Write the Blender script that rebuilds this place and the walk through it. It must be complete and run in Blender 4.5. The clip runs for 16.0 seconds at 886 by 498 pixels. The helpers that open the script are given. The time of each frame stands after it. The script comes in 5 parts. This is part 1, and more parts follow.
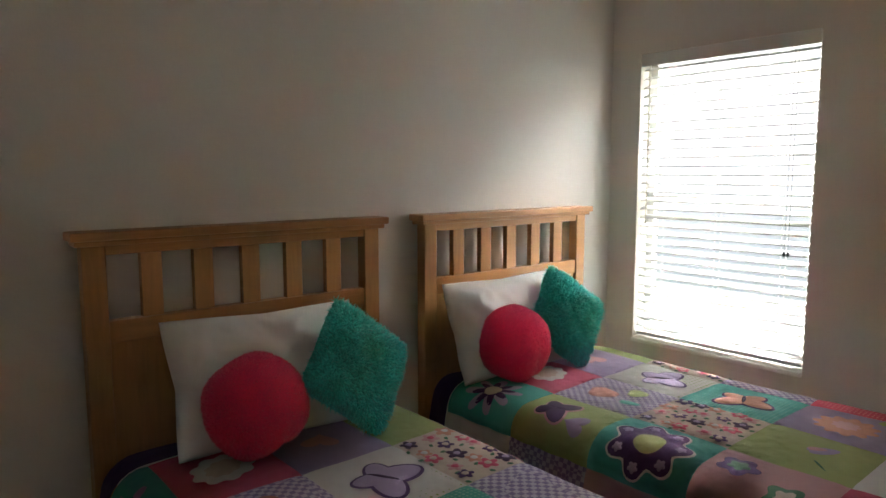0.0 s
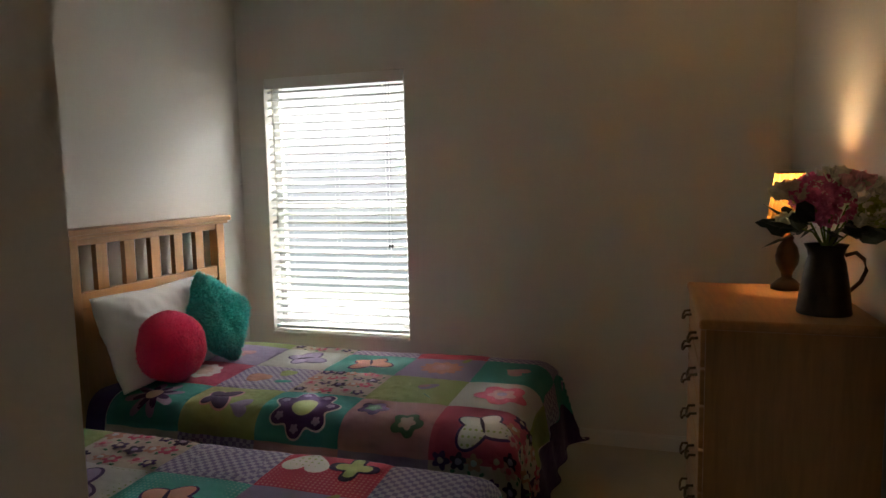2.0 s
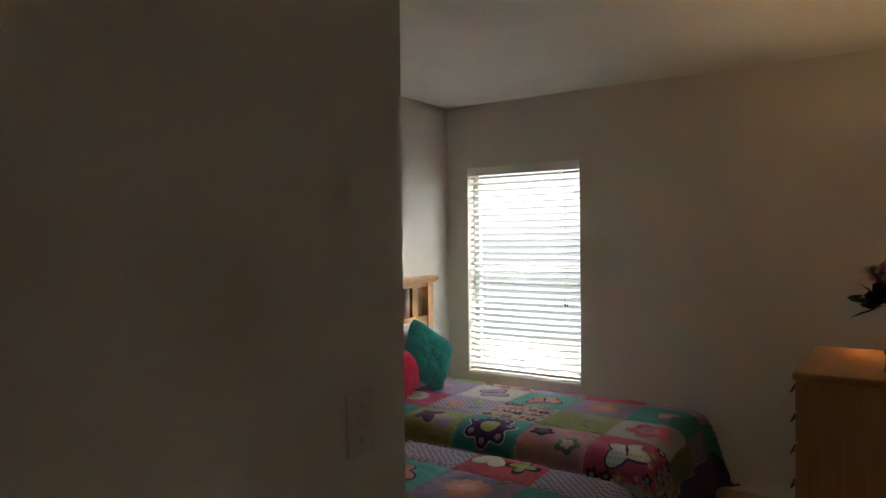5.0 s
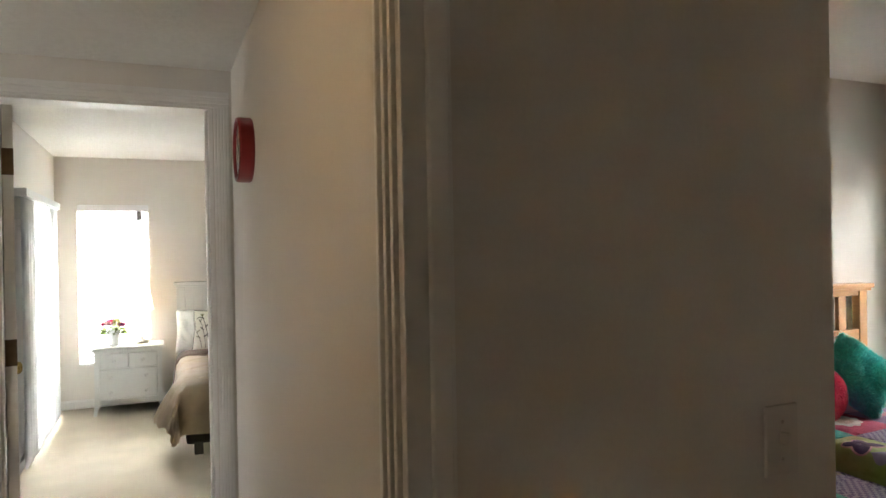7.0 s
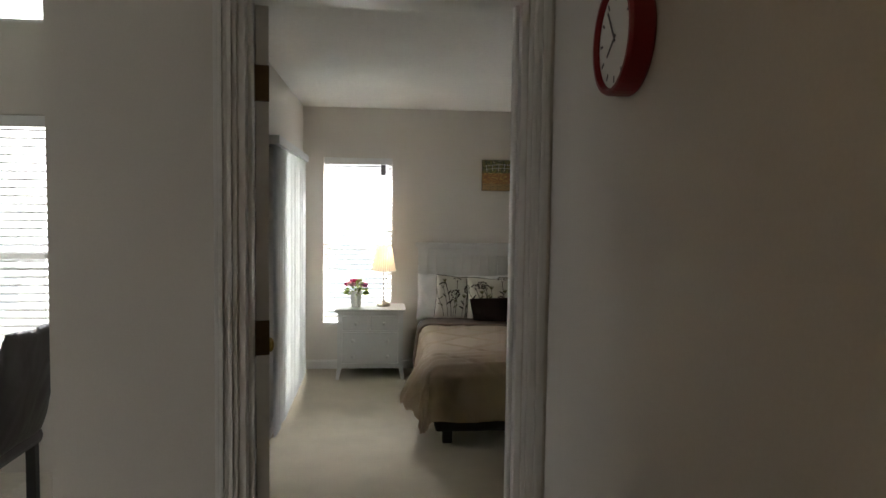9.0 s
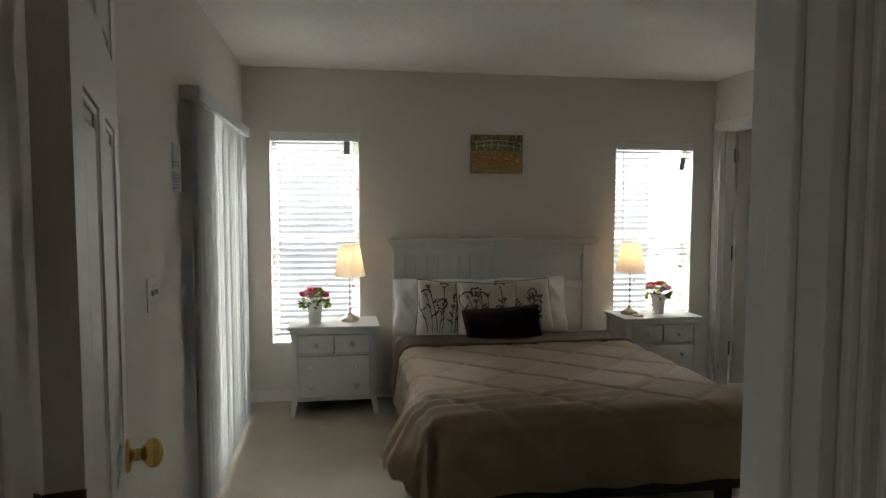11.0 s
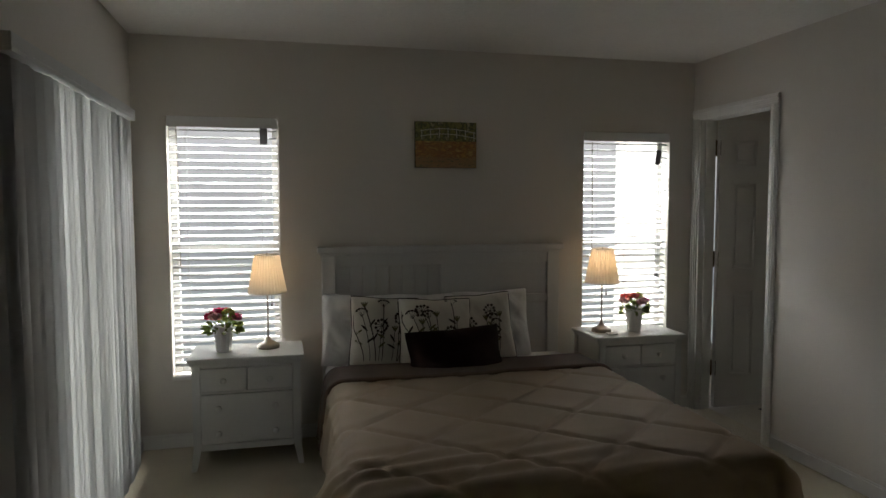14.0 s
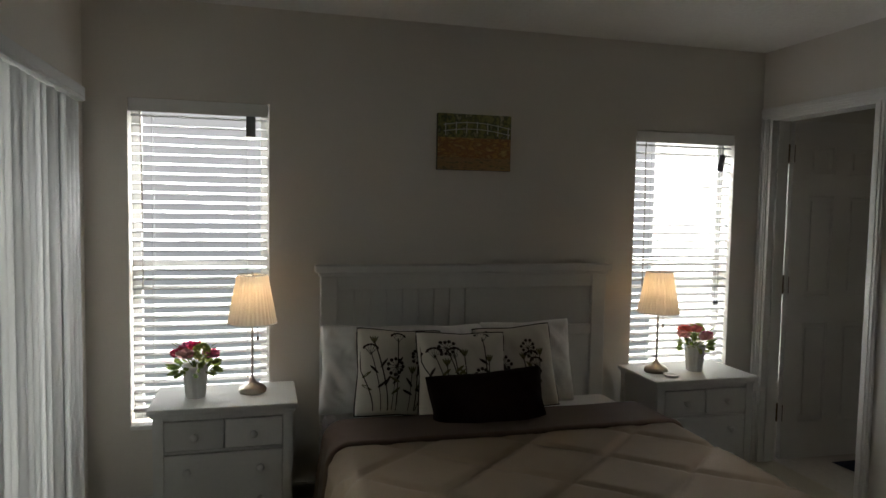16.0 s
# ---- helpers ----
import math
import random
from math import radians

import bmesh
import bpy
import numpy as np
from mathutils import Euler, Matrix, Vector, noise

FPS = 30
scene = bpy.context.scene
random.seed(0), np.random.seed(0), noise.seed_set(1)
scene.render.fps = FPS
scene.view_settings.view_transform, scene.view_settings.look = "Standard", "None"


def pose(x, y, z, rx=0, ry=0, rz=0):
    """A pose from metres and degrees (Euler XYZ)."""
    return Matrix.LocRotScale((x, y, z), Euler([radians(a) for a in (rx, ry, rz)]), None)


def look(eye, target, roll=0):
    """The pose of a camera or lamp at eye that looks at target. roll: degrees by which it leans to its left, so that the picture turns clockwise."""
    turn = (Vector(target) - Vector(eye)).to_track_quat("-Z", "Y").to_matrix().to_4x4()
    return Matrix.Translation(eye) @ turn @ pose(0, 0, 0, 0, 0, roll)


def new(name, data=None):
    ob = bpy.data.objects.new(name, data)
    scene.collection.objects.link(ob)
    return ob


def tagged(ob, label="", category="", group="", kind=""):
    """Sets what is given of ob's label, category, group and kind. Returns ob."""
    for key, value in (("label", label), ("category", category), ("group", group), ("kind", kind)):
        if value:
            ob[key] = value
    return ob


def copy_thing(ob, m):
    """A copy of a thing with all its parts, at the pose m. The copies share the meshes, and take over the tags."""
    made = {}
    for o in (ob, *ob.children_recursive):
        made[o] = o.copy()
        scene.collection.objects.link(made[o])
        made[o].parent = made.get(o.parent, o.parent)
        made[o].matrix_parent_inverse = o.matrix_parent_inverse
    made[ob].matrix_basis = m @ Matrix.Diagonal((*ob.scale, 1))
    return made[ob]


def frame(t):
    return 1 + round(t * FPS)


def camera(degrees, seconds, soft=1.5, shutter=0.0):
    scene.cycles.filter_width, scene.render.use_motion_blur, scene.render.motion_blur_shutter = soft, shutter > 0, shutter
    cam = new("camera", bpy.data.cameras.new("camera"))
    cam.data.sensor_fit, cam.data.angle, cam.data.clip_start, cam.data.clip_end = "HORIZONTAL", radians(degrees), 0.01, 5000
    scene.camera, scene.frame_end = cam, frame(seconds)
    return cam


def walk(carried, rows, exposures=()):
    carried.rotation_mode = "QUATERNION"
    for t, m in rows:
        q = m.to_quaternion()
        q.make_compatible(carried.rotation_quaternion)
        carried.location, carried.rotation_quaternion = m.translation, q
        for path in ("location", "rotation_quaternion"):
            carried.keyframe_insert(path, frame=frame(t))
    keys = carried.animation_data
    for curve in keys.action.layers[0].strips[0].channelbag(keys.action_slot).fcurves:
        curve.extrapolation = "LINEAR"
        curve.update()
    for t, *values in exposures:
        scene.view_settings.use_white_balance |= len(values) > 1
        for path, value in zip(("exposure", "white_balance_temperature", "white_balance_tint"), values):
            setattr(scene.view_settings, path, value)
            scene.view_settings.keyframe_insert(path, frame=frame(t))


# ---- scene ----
cam = camera(67.0, 16.0)
PATH = [
    (0, (0.812, -2.247, 1.364), (2.103, -0.737, 1.137), -0.0),
    (0.5, (0.756, -2.282, 1.355), (2.225, -0.954, 1.075), -0.1),
    (1, (0.664, -2.332, 1.362), (2.29, -1.212, 1.043), -0.6),
    (1.5, (0.56, -2.364, 1.372), (2.337, -1.49, 1.095), -0.8),
    (2, (0.425, -2.384, 1.372), (2.322, -1.788, 1.163), -1.1),
    (2.5, (0.317, -2.401, 1.38), (2.258, -1.946, 1.212), -0.7),
    (3, (0.209, -2.433, 1.378), (2.154, -1.982, 1.262), -0.6),
    (3.2, (0.166, -2.442, 1.384), (2.115, -2.007, 1.281), -0.7),
    (5.3, (-0.267, -2.842, 1.467), (1.275, -1.569, 1.437), -1.0),
    (5.5, (-0.257, -2.856, 1.471), (1.202, -1.489, 1.442), -1.3),
    (6, (-0.223, -2.839, 1.452), (1.045, -1.294, 1.444), -0.7),
    (6.5, (-0.243, -2.85, 1.448), (0.798, -1.143, 1.451), -0.9),
    (7, (-0.278, -2.798, 1.455), (0.504, -0.957, 1.447), -1.0),
    (7.5, (-0.308, -2.654, 1.466), (0.202, -0.721, 1.432), -0.7),
    (8, (-0.384, -2.425, 1.442), (-0.071, -0.450, 1.394), 0.5),
    (8.2, (-0.403, -2.311, 1.461), (-0.147, -0.329, 1.395), 0.5),
    (10.3, (-0.494, -0.92, 1.437), (-0.344, 1.07, 1.3), 0.6),
    (10.5, (-0.495, -0.804, 1.431), (-0.34, 1.185, 1.295), 0.1),
    (11, (-0.53, -0.546, 1.415), (-0.213, 1.424, 1.276), 0.1),
    (11.5, (-0.558, -0.381, 1.406), (-0.097, 1.56, 1.266), -0.6),
    (12, (-0.514, -0.243, 1.416), (-0.014, 1.688, 1.273), -1.0),
    (12.5, (-0.46, -0.104, 1.407), (0.041, 1.828, 1.284), -1.2),
    (13, (-0.41, -0.026, 1.411), (0.07, 1.912, 1.29), -1.1),
    (13.5, (-0.38, 0.103, 1.402), (0.091, 2.043, 1.28), -0.5),
    (14, (-0.349, 0.22, 1.407), (0.117, 2.16, 1.272), -0.1),
    (14.5, (-0.333, 0.351, 1.411), (0.153, 2.285, 1.263), 0.1),
    (15, (-0.309, 0.578, 1.41), (0.138, 2.522, 1.266), 0.1),
    (15.5, (-0.311, 0.773, 1.411), (0.119, 2.722, 1.284), 0.4),
    (16, (-0.385, 1.0, 1.44), (0.131, 2.928, 1.315), 1.0),
]
EXPO = [(0, 1.25), (0.6, 0.65), (1.5, 0.75), (3.2, 0.7), (5.3, 0.75), (6.2, 1.15), (7.0, 1.4), (7.5, 0.55), (8.0, -0.05), (10.3, -0.4), (11, -0.85), (12, -1.45), (14, -1.7), (16, -1.75)]
walk(cam, [(t, look(e, g, r)) for t, e, g, r in PATH], EXPO)

# ---- world, daylight and large lights ----
world = bpy.data.worlds.new("daylight")
scene.world = world
world.use_nodes = True
wn = world.node_tree
sky = wn.nodes.new("ShaderNodeTexSky")
sky.sky_type, sky.sun_disc = "NISHITA", False
sky.sun_elevation, sky.sun_rotation = radians(55), radians(200)
wn.nodes["Background"].inputs[1].default_value = 0.12
wn.links.new(sky.outputs[0], wn.nodes["Background"].inputs[0])
sun = new("sun", bpy.data.lights.new("sun", "SUN"))
sun.data.energy, sun.data.angle, sun.data.color = 3.0, radians(0.6), (1, 0.96, 0.9)
sun.matrix_world = look((0, -12, 20), (0, 0, 0))

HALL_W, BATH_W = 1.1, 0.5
TILT, TILT_EAST = 15.0, 20.0          # tilt of the blinds' slats
DRESSER_W, NIGHT_W = 4.2, 1.35
NORTH_LOW, NORTH_HIGH = 2.6, 180.0    # glow of the view north: visible horizon, and high part boosted to light the room
EAST_LOW, EAST_HIGH = 1.0, 40.0        # the same to the east
SKY_W = 1300.0                          # lamp added over each north window in place of sky
PORCH = 7.0                            # the porch beyond the sliding door


# ---- materials ----
def material(name, colour, rough=0.6, metal=0.0, var=0.12, scale=4.0, grain=60.0, bump=0.1, dist=0.004, sheen=0.0, spec=0.5, space="Object"):
    m = bpy.data.materials.new(name)
    m.use_nodes = True
    nt = m.node_tree
    b = nt.nodes["Principled BSDF"]
    tc = nt.nodes.new("ShaderNodeTexCoord")
    n1, n2 = nt.nodes.new("ShaderNodeTexNoise"), nt.nodes.new("ShaderNodeTexNoise")
    n1.inputs["Scale"].default_value, n2.inputs["Scale"].default_value = scale, grain
    n1.inputs["Detail"].default_value, n2.inputs["Detail"].default_value = 4, 3
    for n in (n1, n2):
        nt.links.new(tc.outputs[space], n.inputs["Vector"])
    add = nt.nodes.new("ShaderNodeMath")
    add.operation = "ADD"
    nt.links.new(n1.outputs["Fac"], add.inputs[0])
    nt.links.new(n2.outputs["Fac"], add.inputs[1])
    ramp = nt.nodes.new("ShaderNodeMapRange")
    ramp.inputs["From Min"].default_value, ramp.inputs["From Max"].default_value = 0.6, 1.4
    ramp.inputs["To Min"].default_value, ramp.inputs["To Max"].default_value = 1 - var, 1 + var
    nt.links.new(add.outputs[0], ramp.inputs["Value"])
    mul = nt.nodes.new("ShaderNodeVectorMath")
    mul.operation = "MULTIPLY"
    mul.inputs[0].default_value = colour
    nt.links.new(ramp.outputs[0], mul.inputs[1])
    nt.links.new(mul.outputs[0], b.inputs["Base Color"])
    b.inputs["Roughness"].default_value, b.inputs["Metallic"].default_value = rough, metal
    b.inputs["Specular IOR Level"].default_value = spec
    b.inputs["Sheen Weight"].default_value = sheen
    if bump:
        bp = nt.nodes.new("ShaderNodeBump")
        bp.inputs["Strength"].default_value, bp.inputs["Distance"].default_value = bump, dist
        nt.links.new(n2.outputs["Fac"], bp.inputs["Height"])
        nt.links.new(bp.outputs[0], b.inputs["Normal"])
    return m


def grained(m, stretch):
    """Stretches a material's grain along one axis."""
    nt = m.node_tree
    tc = [n for n in nt.nodes if n.type == "TEX_COORD"][0]
    mp = nt.nodes.new("ShaderNodeMapping")
    mp.inputs["Scale"].default_value = stretch
    nt.links.new(tc.outputs["Object"], mp.inputs[0])
    for n in [n for n in nt.nodes if n.type == "TEX_NOISE"]:
        nt.links.new(mp.outputs[0], n.inputs["Vector"])
        n.inputs["Distortion"].default_value = 0.6
    return m


def glowing(name, colour, strength):
    m = bpy.data.materials.new(name)
    m.use_nodes = True
    b = m.node_tree.nodes["Principled BSDF"]
    b.inputs["Base Color"].default_value = (*colour, 1)
    b.inputs["Emission Color"].default_value, b.inputs["Emission Strength"].default_value = (*colour, 1), strength
    return m


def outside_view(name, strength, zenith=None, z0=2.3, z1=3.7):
    """Hazy bright distance: pale sky over washed-out lawn, with soft grey shapes of houses; glow added upwards from z0
    to z1, above the view, lights the room.
    """
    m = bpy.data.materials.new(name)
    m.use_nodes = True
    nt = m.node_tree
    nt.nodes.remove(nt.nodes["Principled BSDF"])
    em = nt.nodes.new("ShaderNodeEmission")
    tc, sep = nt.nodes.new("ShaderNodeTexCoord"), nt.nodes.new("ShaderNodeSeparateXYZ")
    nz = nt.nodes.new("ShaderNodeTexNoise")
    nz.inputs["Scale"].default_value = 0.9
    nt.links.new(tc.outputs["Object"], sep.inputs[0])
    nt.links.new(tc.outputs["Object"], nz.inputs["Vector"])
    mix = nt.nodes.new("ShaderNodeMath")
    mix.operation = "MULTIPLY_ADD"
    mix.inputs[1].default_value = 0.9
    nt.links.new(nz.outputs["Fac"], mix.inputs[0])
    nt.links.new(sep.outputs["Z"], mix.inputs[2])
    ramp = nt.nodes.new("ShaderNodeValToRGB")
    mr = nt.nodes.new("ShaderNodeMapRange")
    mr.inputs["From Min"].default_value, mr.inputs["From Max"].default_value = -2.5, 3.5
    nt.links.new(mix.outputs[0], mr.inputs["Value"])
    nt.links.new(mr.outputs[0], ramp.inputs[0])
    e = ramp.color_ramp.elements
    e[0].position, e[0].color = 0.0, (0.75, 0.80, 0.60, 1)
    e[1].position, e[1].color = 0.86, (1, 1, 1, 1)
    # the greyed horizon also holds back level light on the side walls
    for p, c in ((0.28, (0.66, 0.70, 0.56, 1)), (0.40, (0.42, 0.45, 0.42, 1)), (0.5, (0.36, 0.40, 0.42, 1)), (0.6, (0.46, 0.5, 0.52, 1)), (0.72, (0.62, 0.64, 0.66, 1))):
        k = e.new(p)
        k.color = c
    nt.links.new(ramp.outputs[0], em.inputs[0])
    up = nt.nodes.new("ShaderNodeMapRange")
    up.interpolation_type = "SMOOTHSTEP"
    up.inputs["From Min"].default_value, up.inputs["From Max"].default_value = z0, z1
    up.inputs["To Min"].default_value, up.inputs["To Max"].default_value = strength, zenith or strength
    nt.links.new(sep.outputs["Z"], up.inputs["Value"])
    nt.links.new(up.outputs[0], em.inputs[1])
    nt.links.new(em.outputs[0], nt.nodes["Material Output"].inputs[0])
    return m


WALL = material("painted_wall", (0.74, 0.705, 0.65), 0.75, var=0.03, scale=1.3, grain=140, bump=0.25, dist=0.002, spec=0.3)
CEIL = material("textured_ceiling", (0.85, 0.84, 0.81), 0.9, var=0.04, scale=3, grain=38, bump=0.7, dist=0.006, spec=0.2)
CARPET = material("beige_carpet", (0.56, 0.495, 0.375), 0.95, var=0.16, scale=3.5, grain=240, bump=0.9, dist=0.008, sheen=0.25, spec=0.1)
TILE = material("pale_floor_tile", (0.55, 0.50, 0.43), 0.35, var=0.1, scale=2, grain=30)
TRIM = material("white_trim_paint", (0.80, 0.79, 0.76), 0.4, var=0.02, scale=3, grain=80, bump=0.05)
DOORM = material("white_door_paint", (0.78, 0.76, 0.72), 0.45, var=0.03, scale=3, grain=90, bump=0.08)
SLAT = material("white_blind_slat", (0.86, 0.86, 0.85), 0.5, var=0.02, bump=0.03)
VSLAT = material("white_vertical_vane", (0.68, 0.68, 0.67), 0.55, var=0.04, scale=6, grain=300, bump=0.1)
nt = VSLAT.node_tree
tl, mx = nt.nodes.new("ShaderNodeBsdfTranslucent"), nt.nodes.new("ShaderNodeMixShader")
tl.inputs[0].default_value, mx.inputs[0].default_value = (0.75, 0.77, 0.8, 1), 0.12
nt.links.new(nt.nodes["Principled BSDF"].outputs[0], mx.inputs[1]), nt.links.new(tl.outputs[0], mx.inputs[2])
nt.links.new(mx.outputs[0], nt.nodes["Material Output"].inputs[0])
OAK = grained(material("honey_oak", (0.40, 0.19, 0.062), 0.42, var=0.22, scale=9, grain=60, bump=0.12), (0.10, 1, 1))
OAKV = grained(material("honey_oak_upright", (0.40, 0.19, 0.062), 0.42, var=0.22, scale=9, grain=60, bump=0.12), (1, 1, 0.10))
WHITEW = material("white_painted_wood", (0.70, 0.70, 0.68), 0.45, var=0.03, scale=3, grain=60, bump=0.06)
BRASS = material("polished_brass", (0.66, 0.47, 0.16), 0.25, 1.0, var=0.1, bump=0.02)
OLDBRASS = material("dark_antique_brass", (0.12, 0.08, 0.04), 0.45, 0.7, var=0.2, bump=0.05)
NICKEL = material("brushed_nickel", (0.55, 0.51, 0.45), 0.3, 1.0, var=0.1, bump=0.03)
SHEET = material("white_pillow_cotton", (0.80, 0.79, 0.77), 0.9, var=0.05, scale=5, grain=300, bump=0.15, sheen=0.2)
TAN = material("tan_comforter", (0.46, 0.355, 0.24), 0.75, var=0.08, scale=6, grain=350, bump=0.12, sheen=0.06)
DARKTAN = material("taupe_comforter_lining", (0.125, 0.08, 0.055), 0.8, var=0.1, scale=6, grain=350, bump=0.12, sheen=0.06)
BROWN = material("dark_brown_velvet", (0.014, 0.006, 0.005), 0.9, var=0.2, scale=8, grain=300, bump=0.2, spec=0.15)
PINKFUR = material("hot_pink_plush", (0.78, 0.035, 0.12), 0.95, var=0.14, scale=9, grain=260, bump=0.35, dist=0.004, sheen=0.25, spec=0.1)
TEALFUR = material("teal_plush", (0.085, 0.60, 0.54), 0.95, var=0.3, scale=16, grain=200, bump=0.35, dist=0.005, sheen=0.25, spec=0.1)
RED = material("dark_red_plastic", (0.24, 0.015, 0.02), 0.35, var=0.05)
FACE = material("white_clock_face", (0.85, 0.85, 0.83), 0.4, var=0.01, bump=0)
BLACK = material("black_leather", (0.03, 0.026, 0.024), 0.45, var=0.15, grain=160, bump=0.2)
# near-black: the shade under the main bed is put into this colour
BED_SHADE = material("under_bed_shade", (0.05, 0.045, 0.04), 0.9)
PLATE = material("ivory_switch_plastic", (0.68, 0.645, 0.585), 0.45, var=0.01, bump=0)
GALV = material("dark_galvanised_tin", (0.07, 0.046, 0.03), 0.5, 0.6, var=0.3, scale=8, grain=40)
BRONZE = material("bronze_lamp_base", (0.05, 0.026, 0.012), 0.35, 0.3, var=0.3, scale=20)


def tufted(m, low, high):
    """Varies a plush material from tuft to tuft."""
    nt = m.node_tree
    b = nt.nodes["Principled BSDF"]
    src = b.inputs["Base Color"].links[0].from_socket
    geo, mr, mul = (nt.nodes.new(k) for k in ("ShaderNodeNewGeometry", "ShaderNodeMapRange", "ShaderNodeVectorMath"))
    mul.operation = "MULTIPLY"
    mr.inputs["To Min"].default_value, mr.inputs["To Max"].default_value = low, high
    nt.links.new(geo.outputs["Random Per Island"], mr.inputs["Value"])
    nt.links.new(src, mul.inputs[0]), nt.links.new(mr.outputs[0], mul.inputs[1])
    nt.links.new(mul.outputs[0], b.inputs["Base Color"])


tufted(PINKFUR, 0.95, 1.2)
tufted(TEALFUR, 1.0, 1.6)


# ---- mesh helpers ----
def box(bm, x0, x1, y0, y1, z0, z1, bevel=0.0):
    m = Matrix.Translation(((x0 + x1) / 2, (y0 + y1) / 2, (z0 + z1) / 2)) @ Matrix.Diagonal((abs(x1 - x0), abs(y1 - y0), abs(z1 - z0), 1))
    vs = bmesh.ops.create_cube(bm, size=1, matrix=m)["verts"]
    if bevel:
        es = list({e for v in vs for e in v.link_edges})
        bmesh.ops.bevel(bm, geom=es, offset=bevel, segments=2, affect="EDGES", profile=0.5)
    return bm


def boxes(*dims, bevel=0.0):
    bm = bmesh.new()
    for d in dims:
        box(bm, *d, bevel=bevel)
    return bm


def lathe(bm, profile, n=24, at=(0, 0, 0)):
    """Turned solid about z from (radius, height) pairs."""
    rings = [[bm.verts.new((at[0] + r * math.cos(2 * math.pi * i / n), at[1] + r * math.sin(2 * math.pi * i / n), at[2] + z)) for i in range(n)] for r, z in profile]
    for a, b in zip(rings, rings[1:]):
        for i in range(n):
            bm.faces.new((a[i], a[(i + 1) % n], b[(i + 1) % n], b[i]))
    bm.faces.new(rings[0][::-1])
    bm.faces.new(rings[-1])
    return bm


def tube(bm, points, r, n=8):
    """Round rod through points; r one radius or one each."""
    pts = [Vector(p) for p in points]
    rs = r if isinstance(r, (list, tuple)) else [r] * len(pts)
    rings = []
    for i, p in enumerate(pts):
        d = (pts[min(i + 1, len(pts) - 1)] - pts[max(i - 1, 0)]).normalized()
        q = d.to_track_quat("Z", "Y")
        rings.append([bm.verts.new(p + q @ Vector((rs[i] * math.cos(2 * math.pi * k / n), rs[i] * math.sin(2 * math.pi * k / n), 0))) for k in range(n)])
    for a, b in zip(rings, rings[1:]):
        for k in range(n):
            bm.faces.new((a[k], a[(k + 1) % n], b[(k + 1) % n], b[k]))
    bm.faces.new(rings[0][::-1])
    bm.faces.new(rings[-1])
    return bm


def mesh_of(name, bm, mat, smooth=False):
    bmesh.ops.recalc_face_normals(bm, faces=bm.faces)
    me = bpy.data.meshes.new(name)
    bm.to_mesh(me)
    bm.free()
    for m in (mat if isinstance(mat, (list, tuple)) else (mat,)):
        me.materials.append(m)
    if smooth:
        for p in me.polygons:
            p.use_smooth = True
    return me


def part(name, bm, mat, parent=None, label="", m=None, smooth=False):
    ob = new(name, mesh_of(name, bm, mat, smooth))
    if m is not None:
        ob.matrix_basis = m
    if parent is not None:
        ob.parent = parent
    return tagged(ob, label)


def thing(name, label, category, m=None, group=""):
    e = new(name)
    e.empty_display_size = 0.1
    if m is not None:
        e.matrix_basis = m
    return tagged(e, label, category, group)


def structure(name, bm, mat, label, category, smooth=False):
    return tagged(part(name, bm, mat, smooth=smooth), label, category, kind="structure")


# ---- the plan: walls, floors, ceilings ----
T = 0.115
MW, ME, MS, MN, MC = -1.155, 2.37, T, 4.27, 2.345          # main bedroom
TW, TE, TS, TN, TC = 0.782, 3.825, -2.985, -0.095, 2.395      # twin bedroom
VY = -2.005                                              # side wall of the twin room's entry
HC = 2.17                                                # hall ceiling


def wall_with_holes(name, axis, lo, hi, a0, a1, z1, holes, mat=WALL, label="off-white painted drywall", z0=0.0):
    """A wall between lo and hi across, from a0 to a1 along; holes: (a0, a1, z0, z1)."""
    bm = bmesh.new()
    cuts = sorted({a0, a1, *[h[0] for h in holes], *[h[1] for h in holes]})
    for u0, u1 in zip(cuts, cuts[1:]):
        mid, z = (u0 + u1) / 2, z0
        for h in sorted([h for h in holes if h[0] < mid < h[1]], key=lambda h: h[2]):
            if h[2] > z:
                box(bm, *((lo, hi, u0, u1) if axis == "x" else (u0, u1, lo, hi)), z, h[2])
            z = h[3]
        if z < z1:
            box(bm, *((lo, hi, u0, u1) if axis == "x" else (u0, u1, lo, hi)), z, z1)
    bmesh.ops.remove_doubles(bm, verts=bm.verts, dist=1e-5)
    return structure(name, bm, mat, label, "wall")


DX0, DX1, DH = -0.815, -0.085, 2.03       # doorway of the main bedroom
BY0, BY1, BDH = 3.53, 4.19, 1.975                    # doorway of its bathroom
WL, WR = (-0.975, -0.362, 0.42, 1.905), (1.567, 2.192, 0.42, 1.875)
SL = (2.72, 4.0, 0.02, 1.93)             # sliding door of the main bedroom
WT = (-1.115, -0.265, 0.505, 1.955)         # window of the twin room
TD = (-2.93, VY, 0.0, 2.03)               # doorway of the twin room
LN = 1.95                                 # north wall of the living room

wall_with_holes("wall_main_south", "y", 0, T, -1.305, 2.551, 3.3, [(DX0, DX1, 0, DH)])
wall_with_holes("wall_main_north", "y", MN, MN + 0.15, -1.27, ME + T, 2.6, [WL, WR])
wall_with_holes("wall_main_west", "x", MW - 0.115, MW, MS, MN, 3.3, [SL])
wall_with_holes("wall_main_east", "x", ME, ME + T, MS, MN, 2.6, [(BY0, BY1, 0, BDH)])
wall_with_holes("wall_hall_east", "x", 0, T, -5.0, 0, 2.9, [TD])
wall_with_holes("wall_entry_side", "y", VY, VY + T, T, TW, 2.6, [])
